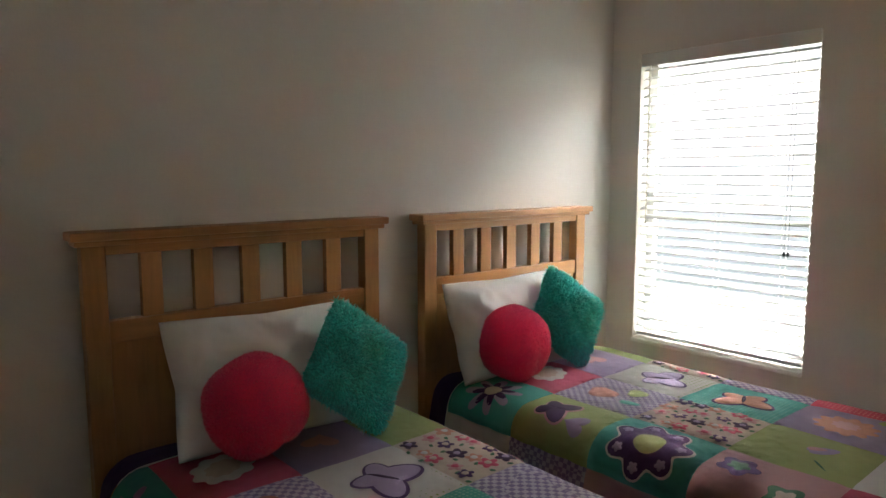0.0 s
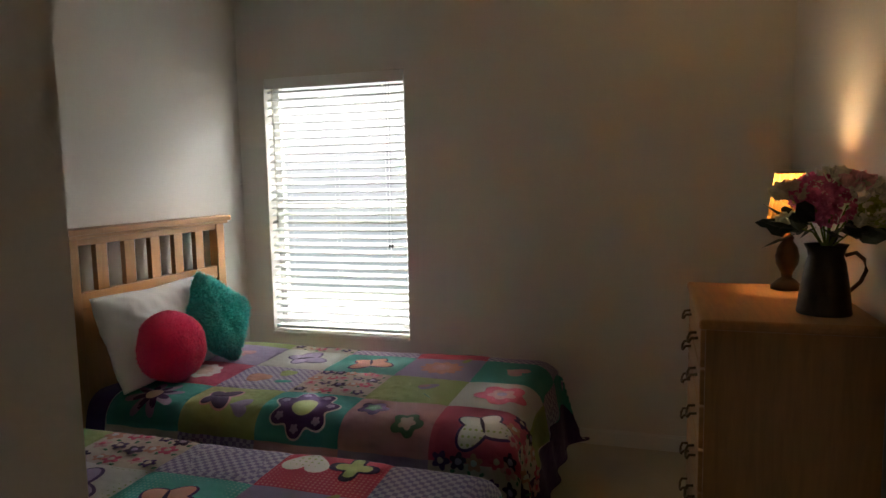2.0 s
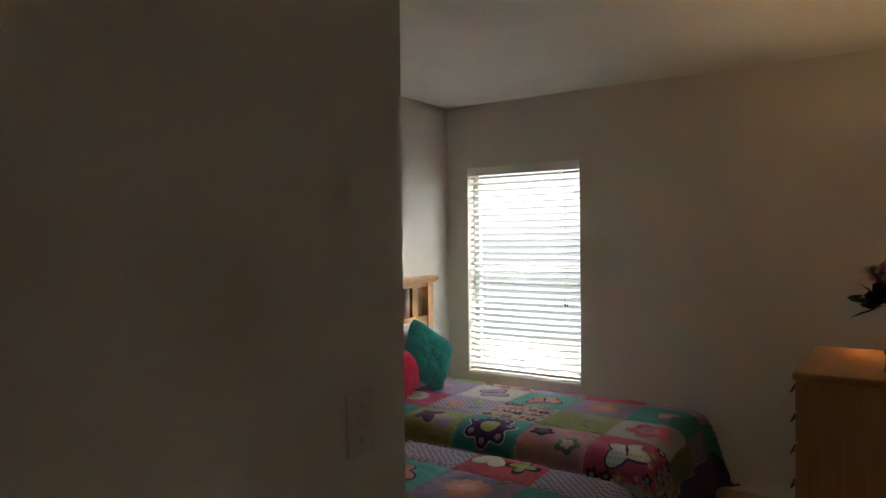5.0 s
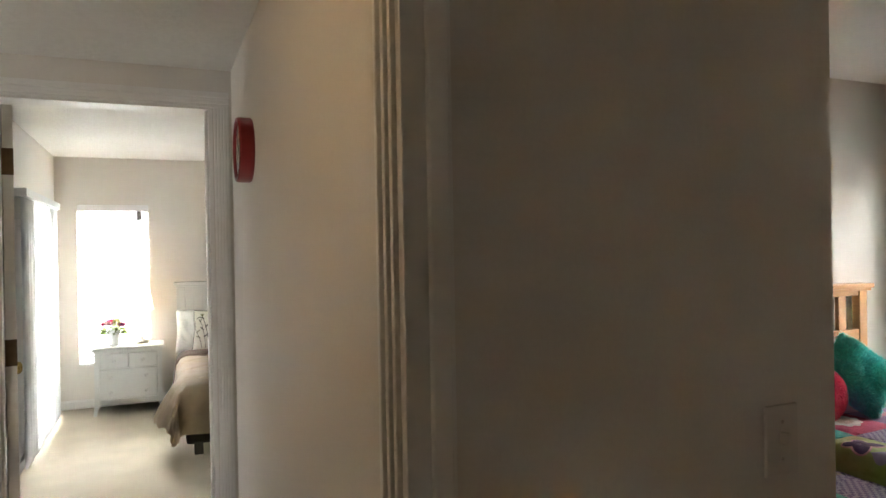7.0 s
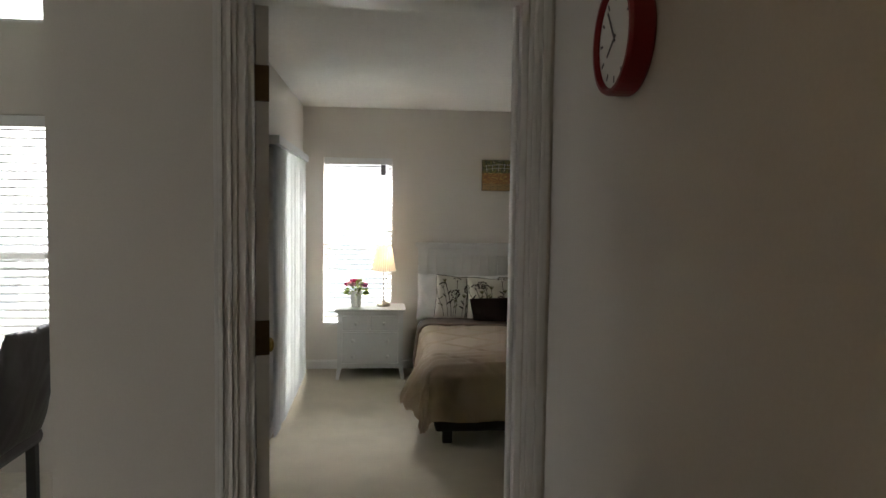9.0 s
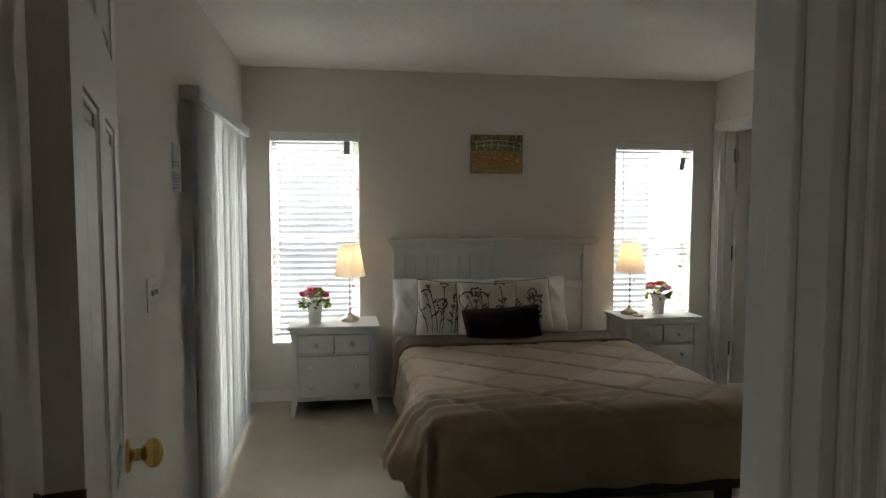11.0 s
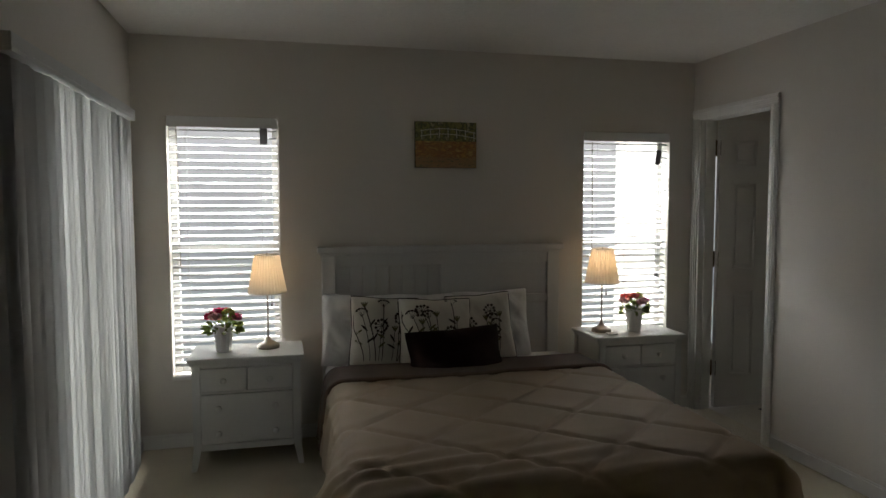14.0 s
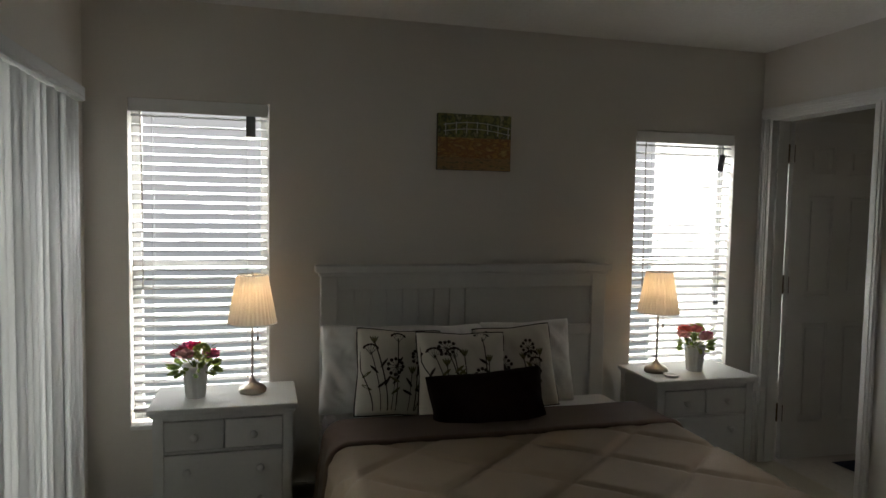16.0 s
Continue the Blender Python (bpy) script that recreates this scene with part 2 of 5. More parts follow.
wall_with_holes("wall_twin_west", "x", TW - T, TW, VY + T, -0.002, 2.6, [])
wall_with_holes("wall_twin_north", "y", TN, -0.002, TW, TE + 0.15, 2.6, [])
wall_with_holes("wall_twin_east", "x", TE, TE + 0.15, TS, TN, 2.6, [WT])
wall_with_holes("wall_twin_south", "y", TS - T, TS, T, TE + 0.15, 2.6, [])
# bathroom beyond the main bedroom, living room and hall
# tall narrow opening added so the bathroom door's hinge gap shows bright
wall_with_holes("wall_bath_north", "y", 5.2, 5.35, ME, 4.6, 2.6, [(3.16, 3.56, 0.15, 1.95)])
wall_with_holes("wall_bath_west", "x", ME + T - 0.1, ME + T, MN + 0.15, 5.2, 2.6, [])
wall_with_holes("wall_bath_south", "y", 2.5, 2.6, ME + T, 4.6, 2.6, [])
wall_with_holes("wall_bath_east", "x", 4.5, 4.6, 2.6, 5.2, 2.6, [])
LW = (-2.75, -1.75, 0.42, 1.92)
LT = (-2.75, -1.75, 2.40, 3.22)         # arched above 2.72
wall_with_holes("wall_living_north", "y", LN, LN + 0.15, -5.0, MW - 0.115, 3.6, [LW, LT])
LV = (-3.4, -1.6, 0.3, 2.0)               # unseen window added behind the kitchen wall to light the living room
wall_with_holes("wall_living_west", "x", -5.1, -5.0, -5.0, LN, 3.6, [LV])
wall_with_holes("wall_living_south", "y", -5.1, -5.0, -5.0, 0, 3.6, [])
# north end known; the unseen run south is added to darken the hall
wall_with_holes("wall_kitchen", "x", -1.155, -1.045, -5.0, -0.9, 3.3, [])
structure("ceiling_living", boxes((-5.0, -1.045, -5.0, -0.9, 3.3, 3.4), (-5.0, -0.945, -0.9, 0.0, 3.3, 3.4), (-5.0, -1.155, 0.0, LN, 3.3, 3.4)), CEIL, "white textured ceiling", "ceiling")
structure("ceiling_hall", boxes((-1.045, 0, -5.0, 0, HC, HC + 0.1)), CEIL, "white textured ceiling", "ceiling")
wall_with_holes("wall_hall_soffit", "x", -1.045, -0.945, -0.9, 0, 3.3, [], z0=HC + 0.1)
structure("ceiling_main", boxes((MW, ME, MS, MN, MC, MC + 0.1)), CEIL, "white textured ceiling", "ceiling")
structure("ceiling_twin", boxes((TW, TE, TS, TN, TC, TC + 0.1), (T, TW, TS, VY, TC, TC + 0.1)), CEIL, "white textured ceiling", "ceiling")
structure("ceiling_bath", boxes((ME + T, 4.5, 2.6, 5.2, MC, MC + 0.1)), CEIL, "white textured ceiling", "ceiling")

# floors: carpet in both bedrooms, tile in hall and living room
structure("floor_main", boxes((MW, ME, 0.05, MN, -0.1, 0), (DX0, DX1, 0.0, 0.05, -0.1, 0), (ME, ME + T, BY0, BY1, -0.1, 0)), CARPET, "beige cut-pile carpet", "floor")
structure("floor_twin", boxes((T, TE, TS, TN, -0.1, 0), (0.05, T, TD[0], TD[1], -0.1, 0)), CARPET, "beige cut-pile carpet", "floor")
structure("floor_hall", boxes((-5.0, 0.0, -5.0, 0, -0.1, 0), (-5.0, -1.305, 0, LN, -0.1, 0)), TILE, "pale ceramic tile floor", "floor")
structure("floor_bath", boxes((ME + T, 4.5, 2.6, 5.2, -0.1, 0)), TILE, "pale bathroom floor", "floor")

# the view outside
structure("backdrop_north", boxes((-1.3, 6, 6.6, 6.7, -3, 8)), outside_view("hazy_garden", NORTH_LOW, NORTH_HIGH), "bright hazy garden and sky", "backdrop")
structure("backdrop_living", boxes((-6, -1.3, 9.0, 9.1, -3, 9)), outside_view("hazy_yard", 22.0), "bright hazy yard and sky", "backdrop")
# unseen glow that feeds the added west window
structure("backdrop_living_west", boxes((-9.1, -9.0, -9, 2, -3, 9)), outside_view("west_fill_glow", 4.0), "unseen glow added outside the living room window", "backdrop")
structure("backdrop_east", boxes((9.0, 9.1, -9, 7, -3, 14)), outside_view("hazy_lawn", EAST_LOW, EAST_HIGH, 3.0, 6.5), "bright hazy lawn and sky", "backdrop")
structure("backdrop_west", boxes((-6.1, -6, 2.2, 9, -3, 7)), outside_view("screened_porch", PORCH), "bright hazy screened porch", "backdrop")
structure("ground", boxes((-40, 40, -40, 40, -0.4, -0.15)), material("pale_ground", (0.34, 0.35, 0.27), 0.9, var=0.2, scale=1), "pale sunlit ground outside the house", "ground")




# ---- openings: casings, jambs, baseboards ----
def casing(name, axis, face, out, a0, a1, top, w=0.057, label="white moulded door casing"):
    """Moulded trim round a doorway on the wall face; out: +1 or -1, the side it stands out to."""
    ob = thing(name, label, "door trim")
    tagged(ob, kind="structure")

    def leg(u0, u1, z0, z1, nm, inner):
        bm = bmesh.new()
        n = 5
        prof = (0.010, 0.016, 0.012, 0.019, 0.014)
        for k in range(n):
            d = out * prof[k]
            lo, hi = (face, face + d) if d > 0 else (face + d, face)
            if nm == "head":
                v0, v1 = z0 + (z1 - z0) * k / n, z0 + (z1 - z0) * (k + 1) / n
                dims = (u0, u1, v0, v1)
            else:
                kk = k if inner < 0 else n - 1 - k
                s0, s1 = u0 + (u1 - u0) * kk / n, u0 + (u1 - u0) * (kk + 1) / n
                dims = (s0, s1, z0, z1)
            if axis == "x":
                box(bm, lo, hi, dims[0], dims[1], dims[2], dims[3], bevel=0.002)
            else:
                box(bm, dims[0], dims[1], lo, hi, dims[2], dims[3], bevel=0.002)
        part("casing_" + nm, bm, TRIM, ob)
    leg(a0 - w, a0 - 0.004, 0, top, "leg", 1)
    leg(a1 + 0.004, a1 + w, 0, top, "leg", -1)
    leg(a0 - w, a1 + w, top, top + w, "head", 1)
    return ob


def jamb(name, axis, lo, hi, a0, a1, top, stop):
    """Lining of a doorway, 18 mm thick, with a door stop strip."""
    ob = thing(name, "white painted door jamb with stop", "door jamb")
    tagged(ob, kind="structure")
    t = 0.018
    for nm, d in (("side", (a0, a0 + t, 0, top)), ("side", (a1 - t, a1, 0, top)), ("top", (a0 + t, a1 - t, top - t, top))):
        bm = boxes((lo - 0.002, hi + 0.002, d[0], d[1], d[2], d[3]) if axis == "x" else (d[0], d[1], lo - 0.002, hi + 0.002, d[2], d[3]), bevel=0.002)
        part("jamb_" + nm, bm, TRIM, ob)
    s0, s1 = stop
    for d in ((a0 + t, a0 + t + 0.011, 0, top - t), (a1 - t - 0.011, a1 - t, 0, top - t)):
        bm = boxes((s0, s1, d[0], d[1], d[2], d[3]) if axis == "x" else (d[0], d[1], s0, s1, d[2], d[3]), bevel=0.003)
        part("stop", bm, TRIM, ob)
    return ob


jamb("door_frame_1", "y", 0, T, DX0 - 0.014, DX1 + 0.014, DH, (0.035, 0.072))
casing("door_trim_1", "y", 0, -1, DX0 - 0.012, DX1 + 0.012, DH - 0.01, w=0.062)
casing("door_trim_2", "y", T, 1, DX0 - 0.012, DX1 + 0.012, DH - 0.01)
jamb("door_frame_2", "x", ME, ME + T, BY0 - 0.014, BY1 + 0.014, BDH, (ME + 0.035, ME + 0.072))
casing("door_trim_3", "x", ME, -1, BY0 - 0.012, BY1 + 0.012, BDH - 0.01, w=0.06)
jamb("door_frame_3", "x", 0, 0.065, TD[0] - 0.0, TD[1] + 0.0, DH, (0.03, 0.058))
casing("door_trim_4", "x", 0, -1, TD[0] + 0.006, TD[1] - 0.006, DH - 0.01)


def baseboard(name, *runs):
    ob = thing(name, "white painted baseboard", "baseboard")
    tagged(ob, kind="structure")
    for r in runs:
        bm = bmesh.new()
        x0, x1, y0, y1 = r
        box(bm, x0, x1, y0, y1, 0, 0.07, bevel=0.002)
        box(bm, x0 + 0.004 * (x1 - x0 < 0.1), x1 - 0.004 * (x1 - x0 < 0.1), y0 + 0.004 * (y1 - y0 < 0.1), y1 - 0.004 * (y1 - y0 < 0.1), 0.07, 0.083, bevel=0.002)
        part("board", bm, TRIM, ob)


BT = 0.013
baseboard("baseboard_main", (MW + BT, ME - BT, MN - BT, MN), (ME - BT, ME, MS, BY0 - 0.075), (DX1 + 0.075, ME - BT, MS, MS + BT),
          (MW, MW + BT, MS + BT, 2.70), (MW, MW + BT, SL[1] + 0.06, MN))
baseboard("baseboard_twin", (TW + BT, TE - BT, TN - BT, TN), (TE - BT, TE, TS, TN), (T + 0.03, TE - BT, TS, TS + BT),
          (TW, TW + BT, VY, TN - BT), (T + 0.02, TW, VY - BT, VY))
baseboard("baseboard_hall", (-BT, 0, VY + 0.075, -0.001), (-1.305, DX0 - 0.08, -BT, 0))


# ---- doors ----
def panel_door(name, label, w, h, m, knob_side=1):
    """Six-panel door, hinge edge at x = 0, leaf along +x, thickness along y about 0."""
    d = thing(name, label, "door", m)
    t = 0.0175
    bm = bmesh.new()
    st = 0.105
    cols = [(st, w / 2 - 0.05), (w / 2 + 0.05, w - st)]
    rows = [(0.22, 0.80), (0.95, 1.53), (1.65, h - 0.14)]
    box(bm, 0, st, -t, t, 0, h), box(bm, w - st, w, -t, t, 0, h), box(bm, w / 2 - 0.05, w / 2 + 0.05, -t, t, 0, h)
    zs = [0] + [z for r in rows for z in r] + [h]
    for z0, z1 in zip(zs[0::2], zs[1::2]):
        for c in cols:
            box(bm, c[0], c[1], -t, t, z0, z1)
    part("leaf", bm, DOORM, d)
    for c in cols:
        for r in rows:
            pb = bmesh.new()
            box(pb, c[0], c[1], -t + 0.009, t - 0.009, r[0], r[1])
            for s in (-1, 1):
                y0, y1 = sorted((s * (t - 0.009), s * (t - 0.003)))
                box(pb, c[0] + 0.03, c[1] - 0.03, y0, y1, r[0] + 0.03, r[1] - 0.03, bevel=0.0045)
                for (u0, u1, v0, v1) in ((c[0], c[0] + 0.011, r[0], r[1]), (c[1] - 0.011, c[1], r[0], r[1]), (c[0] + 0.011, c[1] - 0.011, r[0], r[0] + 0.011), (c[0] + 0.011, c[1] - 0.011, r[1] - 0.011, r[1])):
                    box(pb, u0, u1, y0, y1, v0, v1, bevel=0.003)
            part("panel", pb, DOORM, d)
    for s in (-1, 1):
        kb = bmesh.new()
        lathe(kb, [(0.001, 0), (0.032, 0), (0.032, 0.004), (0.026, 0.008), (0.012, 0.011), (0.011, 0.026), (0.017, 0.031), (0.026, 0.038), (0.029, 0.047), (0.026, 0.058), (0.016, 0.064), (0.001, 0.066)], 20)
        k = part("knob", kb, BRASS, d, "polished brass round door knob", smooth=True)
        k.matrix_basis = pose(w - 0.065, s * t, 0.92, -90 * s, 0, 0)
    return d


def hinge(name, m, edge):
    h = thing(name, "dark antique brass butt hinge on the jamb", "hinge", m)
    part("leaf", boxes((-0.038, 0, -0.0015, 0.0015, -0.050, 0.050), bevel=0.001), OLDBRASS, h)
    b = boxes((-0.0015, 0.0015, -0.019, 0.019, -0.050, 0.050), bevel=0.001)
    bmesh.ops.transform(b, matrix=pose(*edge), verts=b.verts)
    part("leaf", b, OLDBRASS, h)
    bm = bmesh.new()
    lathe(bm, [(0.002, -0.055), (0.0075, -0.052), (0.0075, 0.052), (0.002, 0.055)], 10)
    part("knuckle", bm, OLDBRASS, h, smooth=True)
    return h


panel_door("main_bedroom_door", "white six-panel door standing open inward", DX1 - DX0 - 0.008, 2.0, pose(DX0 + 0.024, T + 0.020, 0.012, 0, 0, 103.5))
panel_door("bathroom_door", "white six-panel door standing open into bathroom", BY1 - BY0 - 0.006, 1.95, pose(ME + T + 0.018, BY1 - 0.010, 0.012, 0, 0, -2))
h0 = hinge("door_hinge", pose(DX0 + 0.0005, T + 0.006, 1.80, 0, 0, 90), (0.0125, -0.0235, 0, 0, 0, 13.5))
for z in (1.085, 0.30):
    copy_thing(h0, pose(DX0 + 0.0005, T + 0.006, z, 0, 0, 90))
h1 = hinge("door_hinge", pose(ME + T + 0.004, BY1 - 0.001, 1.775, 0, 0, 0), (0.0165, -0.0110, 0, 0, 0, -2))
for z in (1.03, 0.285):
    copy_thing(h1, pose(ME + T + 0.004, BY1 - 0.001, z, 0, 0, 0))


# ---- windows with blinds; built facing -y, width along x ----
GLASS = bpy.data.materials.new("window_glass")
GLASS.use_nodes = True
gb = GLASS.node_tree.nodes["Principled BSDF"]
gb.inputs["Transmission Weight"].default_value, gb.inputs["Roughness"].default_value, gb.inputs["IOR"].default_value = 1.0, 0.0, 1.0
gb.inputs["Specular IOR Level"].default_value = 0.2


def window(name, w, z0, z1, m, tilt, tag, group, valance=True, depth=0.15):
    """A single-hung window filling an opening w wide, wall face at y = 0, outdoors at +y, with its own frame and sill."""
    h = z1 - z0
    win = thing(name, "white single-hung window with thin frame", "window", m)
    tagged(win, kind="structure")
    y0, y1 = depth - 0.055, depth - 0.01
    for d in ((-w / 2, -w / 2 + 0.04, y0, y1, z0, z1), (w / 2 - 0.04, w / 2, y0, y1, z0, z1), (-w / 2 + 0.04, w / 2 - 0.04, y0, y1, z1 - 0.04, z1), (-w / 2 + 0.04, w / 2 - 0.04, y0, y1, z0, z0 + 0.045)):
        part("window_frame", boxes(d, bevel=0.003), TRIM, win)
    zm = z0 + h * 0.5
    part("meeting_rail", boxes((-w / 2 + 0.04, w / 2 - 0.04, y0 - 0.005, y1 - 0.006, zm - 0.02, zm + 0.02), bevel=0.003), TRIM, win)
    for a, b in ((z0 + 0.045, zm - 0.02), (zm + 0.02, z1 - 0.04)):
        p = part("pane", boxes((-w / 2 + 0.04, w / 2 - 0.04, depth - 0.032, depth - 0.029, a, b)), GLASS, win)
        p.visible_shadow = False
    part("window_sill", boxes((-w / 2 - 0.0, w / 2 + 0.0, -0.02, y0, z0 - 0.022, z0 - 0.001), bevel=0.005), TRIM, win)
    # the blind hangs inside the recess
    bl = thing("venetian_blind", "white slatted venetian blind lowered, slats half open", "window blind", m, group)
    by = 0.034
    part("headrail", boxes((-w / 2 + 0.008, w / 2 - 0.008, by - 0.026, by + 0.026, z1 - 0.045, z1 - 0.003), bevel=0.003), SLAT, bl)
    if valance:
        part("valance", boxes((-w / 2 + 0.004, w / 2 - 0.004, by - 0.036, by - 0.028, z1 - 0.062, z1 - 0.002), bevel=0.003), SLAT, bl)
    sb = bmesh.new()
    n = 6
    ring = []
    for k in range(n + 1):
        u = -0.025 + 0.05 * k / n
        ring.append((u, 0.0035 * (1 - (u / 0.025) ** 2)))
    vs = {}
    for side, x in enumerate((-w / 2 + 0.012, w / 2 - 0.012)):
        for k, (u, z) in enumerate(ring):
            vs[side, k, 0] = sb.verts.new((x, u, z + 0.0014))
            vs[side, k, 1] = sb.verts.new((x, u, z - 0.0014))
    for k in range(n):
        sb.faces.new((vs[0, k, 0], vs[1, k, 0], vs[1, k + 1, 0], vs[0, k + 1, 0]))
        sb.faces.new((vs[0, k, 1], vs[0, k + 1, 1], vs[1, k + 1, 1], vs[1, k, 1]))
    for k in (0, n):
        sb.faces.new((vs[0, k, 0], vs[0, k, 1], vs[1, k, 1], vs[1, k, 0]))
    for s in (0, 1):
        sb.faces.new([vs[s, k, 0] for k in range(n + 1)] + [vs[s, k, 1] for k in range(n, -1, -1)])
    sm = mesh_of("slat", sb, SLAT)
    pitch = 0.0435
    count = int((h - 0.10) / pitch)
    rnd = random.Random(7)
    for i in range(count):
        o = new("slat", sm)
        o.parent = bl
        o.matrix_basis = pose(0, by, z1 - 0.075 - pitch * i, tilt + rnd.uniform(-1.0, 1.0), rnd.uniform(-0.05, 0.05), 0)
    zb = z1 - 0.075 - pitch * count
    part("bottom_rail", boxes((-w / 2 + 0.010, w / 2 - 0.010, by - 0.024, by + 0.024, max(zb - 0.012, z0 + 0.002), max(zb - 0.012, z0 + 0.002) + 0.018), bevel=0.004), SLAT, bl)
    for x in (-w / 2 + 0.10, w / 2 - 0.10) if w < 0.7 else (-w / 2 + 0.12, 0, w / 2 - 0.12):
        cb = bmesh.new()
        for dy in (-0.027, 0.027):
            tube(cb, [(x, by + dy, z1 - 0.05), (x, by + dy, zb)], 0.0012, 4)
        part("ladder_cord", cb, SLAT, bl)
    wd = bmesh.new()
    tube(wd, [(-w / 2 + 0.055, by - 0.040, z1 - 0.06), (-w / 2 + 0.06, by - 0.043, z1 - 0.45), (-w / 2 + 0.06, by - 0.043, z1 - 0.85)], [0.003, 0.004, 0.004], 6)
    part("tilt_wand", wd, PLATE, bl)
    tg = bmesh.new()
    if tag == "strap":
        box(tg, w / 2 - 0.105, w / 2 - 0.062, by - 0.046, by - 0.042, z1 - 0.155, z1 - 0.062, bevel=0.001)
        part("warning_tag", tg, DARKTAG, bl, "grey cord warning tag")
    elif tag == "hanging":
        box(tg, -0.019, 0.019, -0.002, 0.002, -0.095, 0.0, bevel=0.001)
        bmesh.ops.transform(tg, matrix=pose(w / 2 - 0.085, by - 0.044, z1 - 0.115, 0, 9, 0), verts=tg.verts)
        part("warning_tag", tg, DARKTAG, bl, "grey cord warning tag")
    if tag != "strap":
        tg = bmesh.new()
        for dx in (0, 0.016):
            lathe(tg, [(0.002, 0.02), (0.006, 0.012), (0.007, 0.0), (0.003, -0.008)], 8, (w / 2 - 0.10 + dx, by - 0.045, z0 + 0.50))
            tube(tg, [(w / 2 - 0.10 + dx, by - 0.043, z1 - 0.06), (w / 2 - 0.10 + dx, by - 0.045, z0 + 0.515)], 0.001, 4)
        part("cord_tassel", tg, DARKTAG, bl, "dark pull-cord tassels")
    return win


def sky_lamp(x, w, energy):
    """Added area lamp, out of view above a north window, standing in for open sky on its blind."""
    l = new("sky_lamp", bpy.data.lights.new("sky_lamp", "AREA"))
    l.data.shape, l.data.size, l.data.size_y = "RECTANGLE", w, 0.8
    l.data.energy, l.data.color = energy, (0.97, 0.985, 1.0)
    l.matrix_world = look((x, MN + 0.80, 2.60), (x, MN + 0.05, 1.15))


sky_lamp((WL[0] + WL[1]) / 2, 0.9, SKY_W)
sky_lamp((WR[0] + WR[1]) / 2, 0.9, SKY_W)
DARKTAG = material("grey_tag", (0.24, 0.24, 0.25), 0.6, var=0.2)
window("window_1", WL[1] - WL[0], WL[2], WL[3], pose((WL[0] + WL[1]) / 2, MN, 0), TILT, "strap", "bedroom blinds")
window("window_2", WR[1] - WR[0], WR[2], WR[3], pose((WR[0] + WR[1]) / 2, MN, 0), TILT, "hanging", "bedroom blinds")
window("window_3", WT[1] - WT[0], WT[2], WT[3], pose(TE, (WT[0] + WT[1]) / 2, 0, 0, 0, -90), TILT_EAST, "tassel", "bedroom blinds")
window("window_4", LW[1] - LW[0], LW[2], LW[3], pose((LW[0] + LW[1]) / 2, LN, 0), TILT, "tassel", "living room blinds")


def fill_window(name, w, z0, z1, m):
    win = thing(name, "white-framed window pane added to let daylight in", "window", m)
    tagged(win, kind="structure")
    for d in ((-w / 2, -w / 2 + 0.04, 0.09, 0.14, z0, z1), (w / 2 - 0.04, w / 2, 0.09, 0.14, z0, z1), (-w / 2 + 0.04, w / 2 - 0.04, 0.09, 0.14, z1 - 0.04, z1), (-w / 2 + 0.04, w / 2 - 0.04, 0.09, 0.14, z0, z0 + 0.04)):
        part("window_frame", boxes(d, bevel=0.003), TRIM, win)
    p = part("pane", boxes((-w / 2 + 0.04, w / 2 - 0.04, 0.118, 0.121, z0 + 0.04, z1 - 0.04)), GLASS, win)
    p.visible_shadow = False




def arched_window(name, w, z0, spring, m):
    """A fixed pane with a half-round head, and the wall filled in above the arc."""
    r = w / 2
    win = thing(name, "white-framed arched fixed window set high in the wall", "window", m)
    tagged(win, kind="structure")
    for d in ((-r, -r + 0.04, 0.09, 0.14, z0, spring), (r - 0.04, r, 0.09, 0.14, z0, spring), (-r + 0.04, r - 0.04, 0.09, 0.14, z0, z0 + 0.04)):
        part("window_frame", boxes(d, bevel=0.003), TRIM, win)
    n = 24
    arc = [(-r * math.cos(math.pi * k / n), spring + r * math.sin(math.pi * k / n)) for k in range(n + 1)]
    bm = bmesh.new()
    tube(bm, [(x * 0.96, 0.115, spring + (z - spring) * 0.96) for x, z in arc], 0.022, 8)
    part("arched_frame", bm, TRIM, win, smooth=True)
    p = part("pane", boxes((-r + 0.03, r - 0.03, 0.118, 0.121, z0 + 0.04, spring + r - 0.02)), GLASS, win)
    p.visible_shadow = False
    bm = bmesh.new()
    for (xa, za), (xb, zb) in zip(arc, arc[1:]):
        v = [bm.verts.new((x, y, z)) for y in (0, 0.15) for x, z in ((xa, za), (xb, zb), (xb, spring + r + 0.001), (xa, spring + r + 0.001))]
        for f in ((0, 1, 2, 3), (7, 6, 5, 4), (0, 4, 5, 1), (3, 2, 6, 7)):
            bm.faces.new([v[i] for i in f])
    part("spandrel", bm, WALL, win)


arched_window("window_5", LT[1] - LT[0], LT[2], 2.72, pose((LT[0] + LT[1]) / 2, LN, 0))

# added window, never in view: its daylight brightens the living room and hall
fill_window("fill_window_living", LV[1] - LV[0], LV[2], LV[3], pose(-5.0, (LV[0] + LV[1]) / 2, 0, 0, 0, 90) @ pose(0, -0.04, 0))
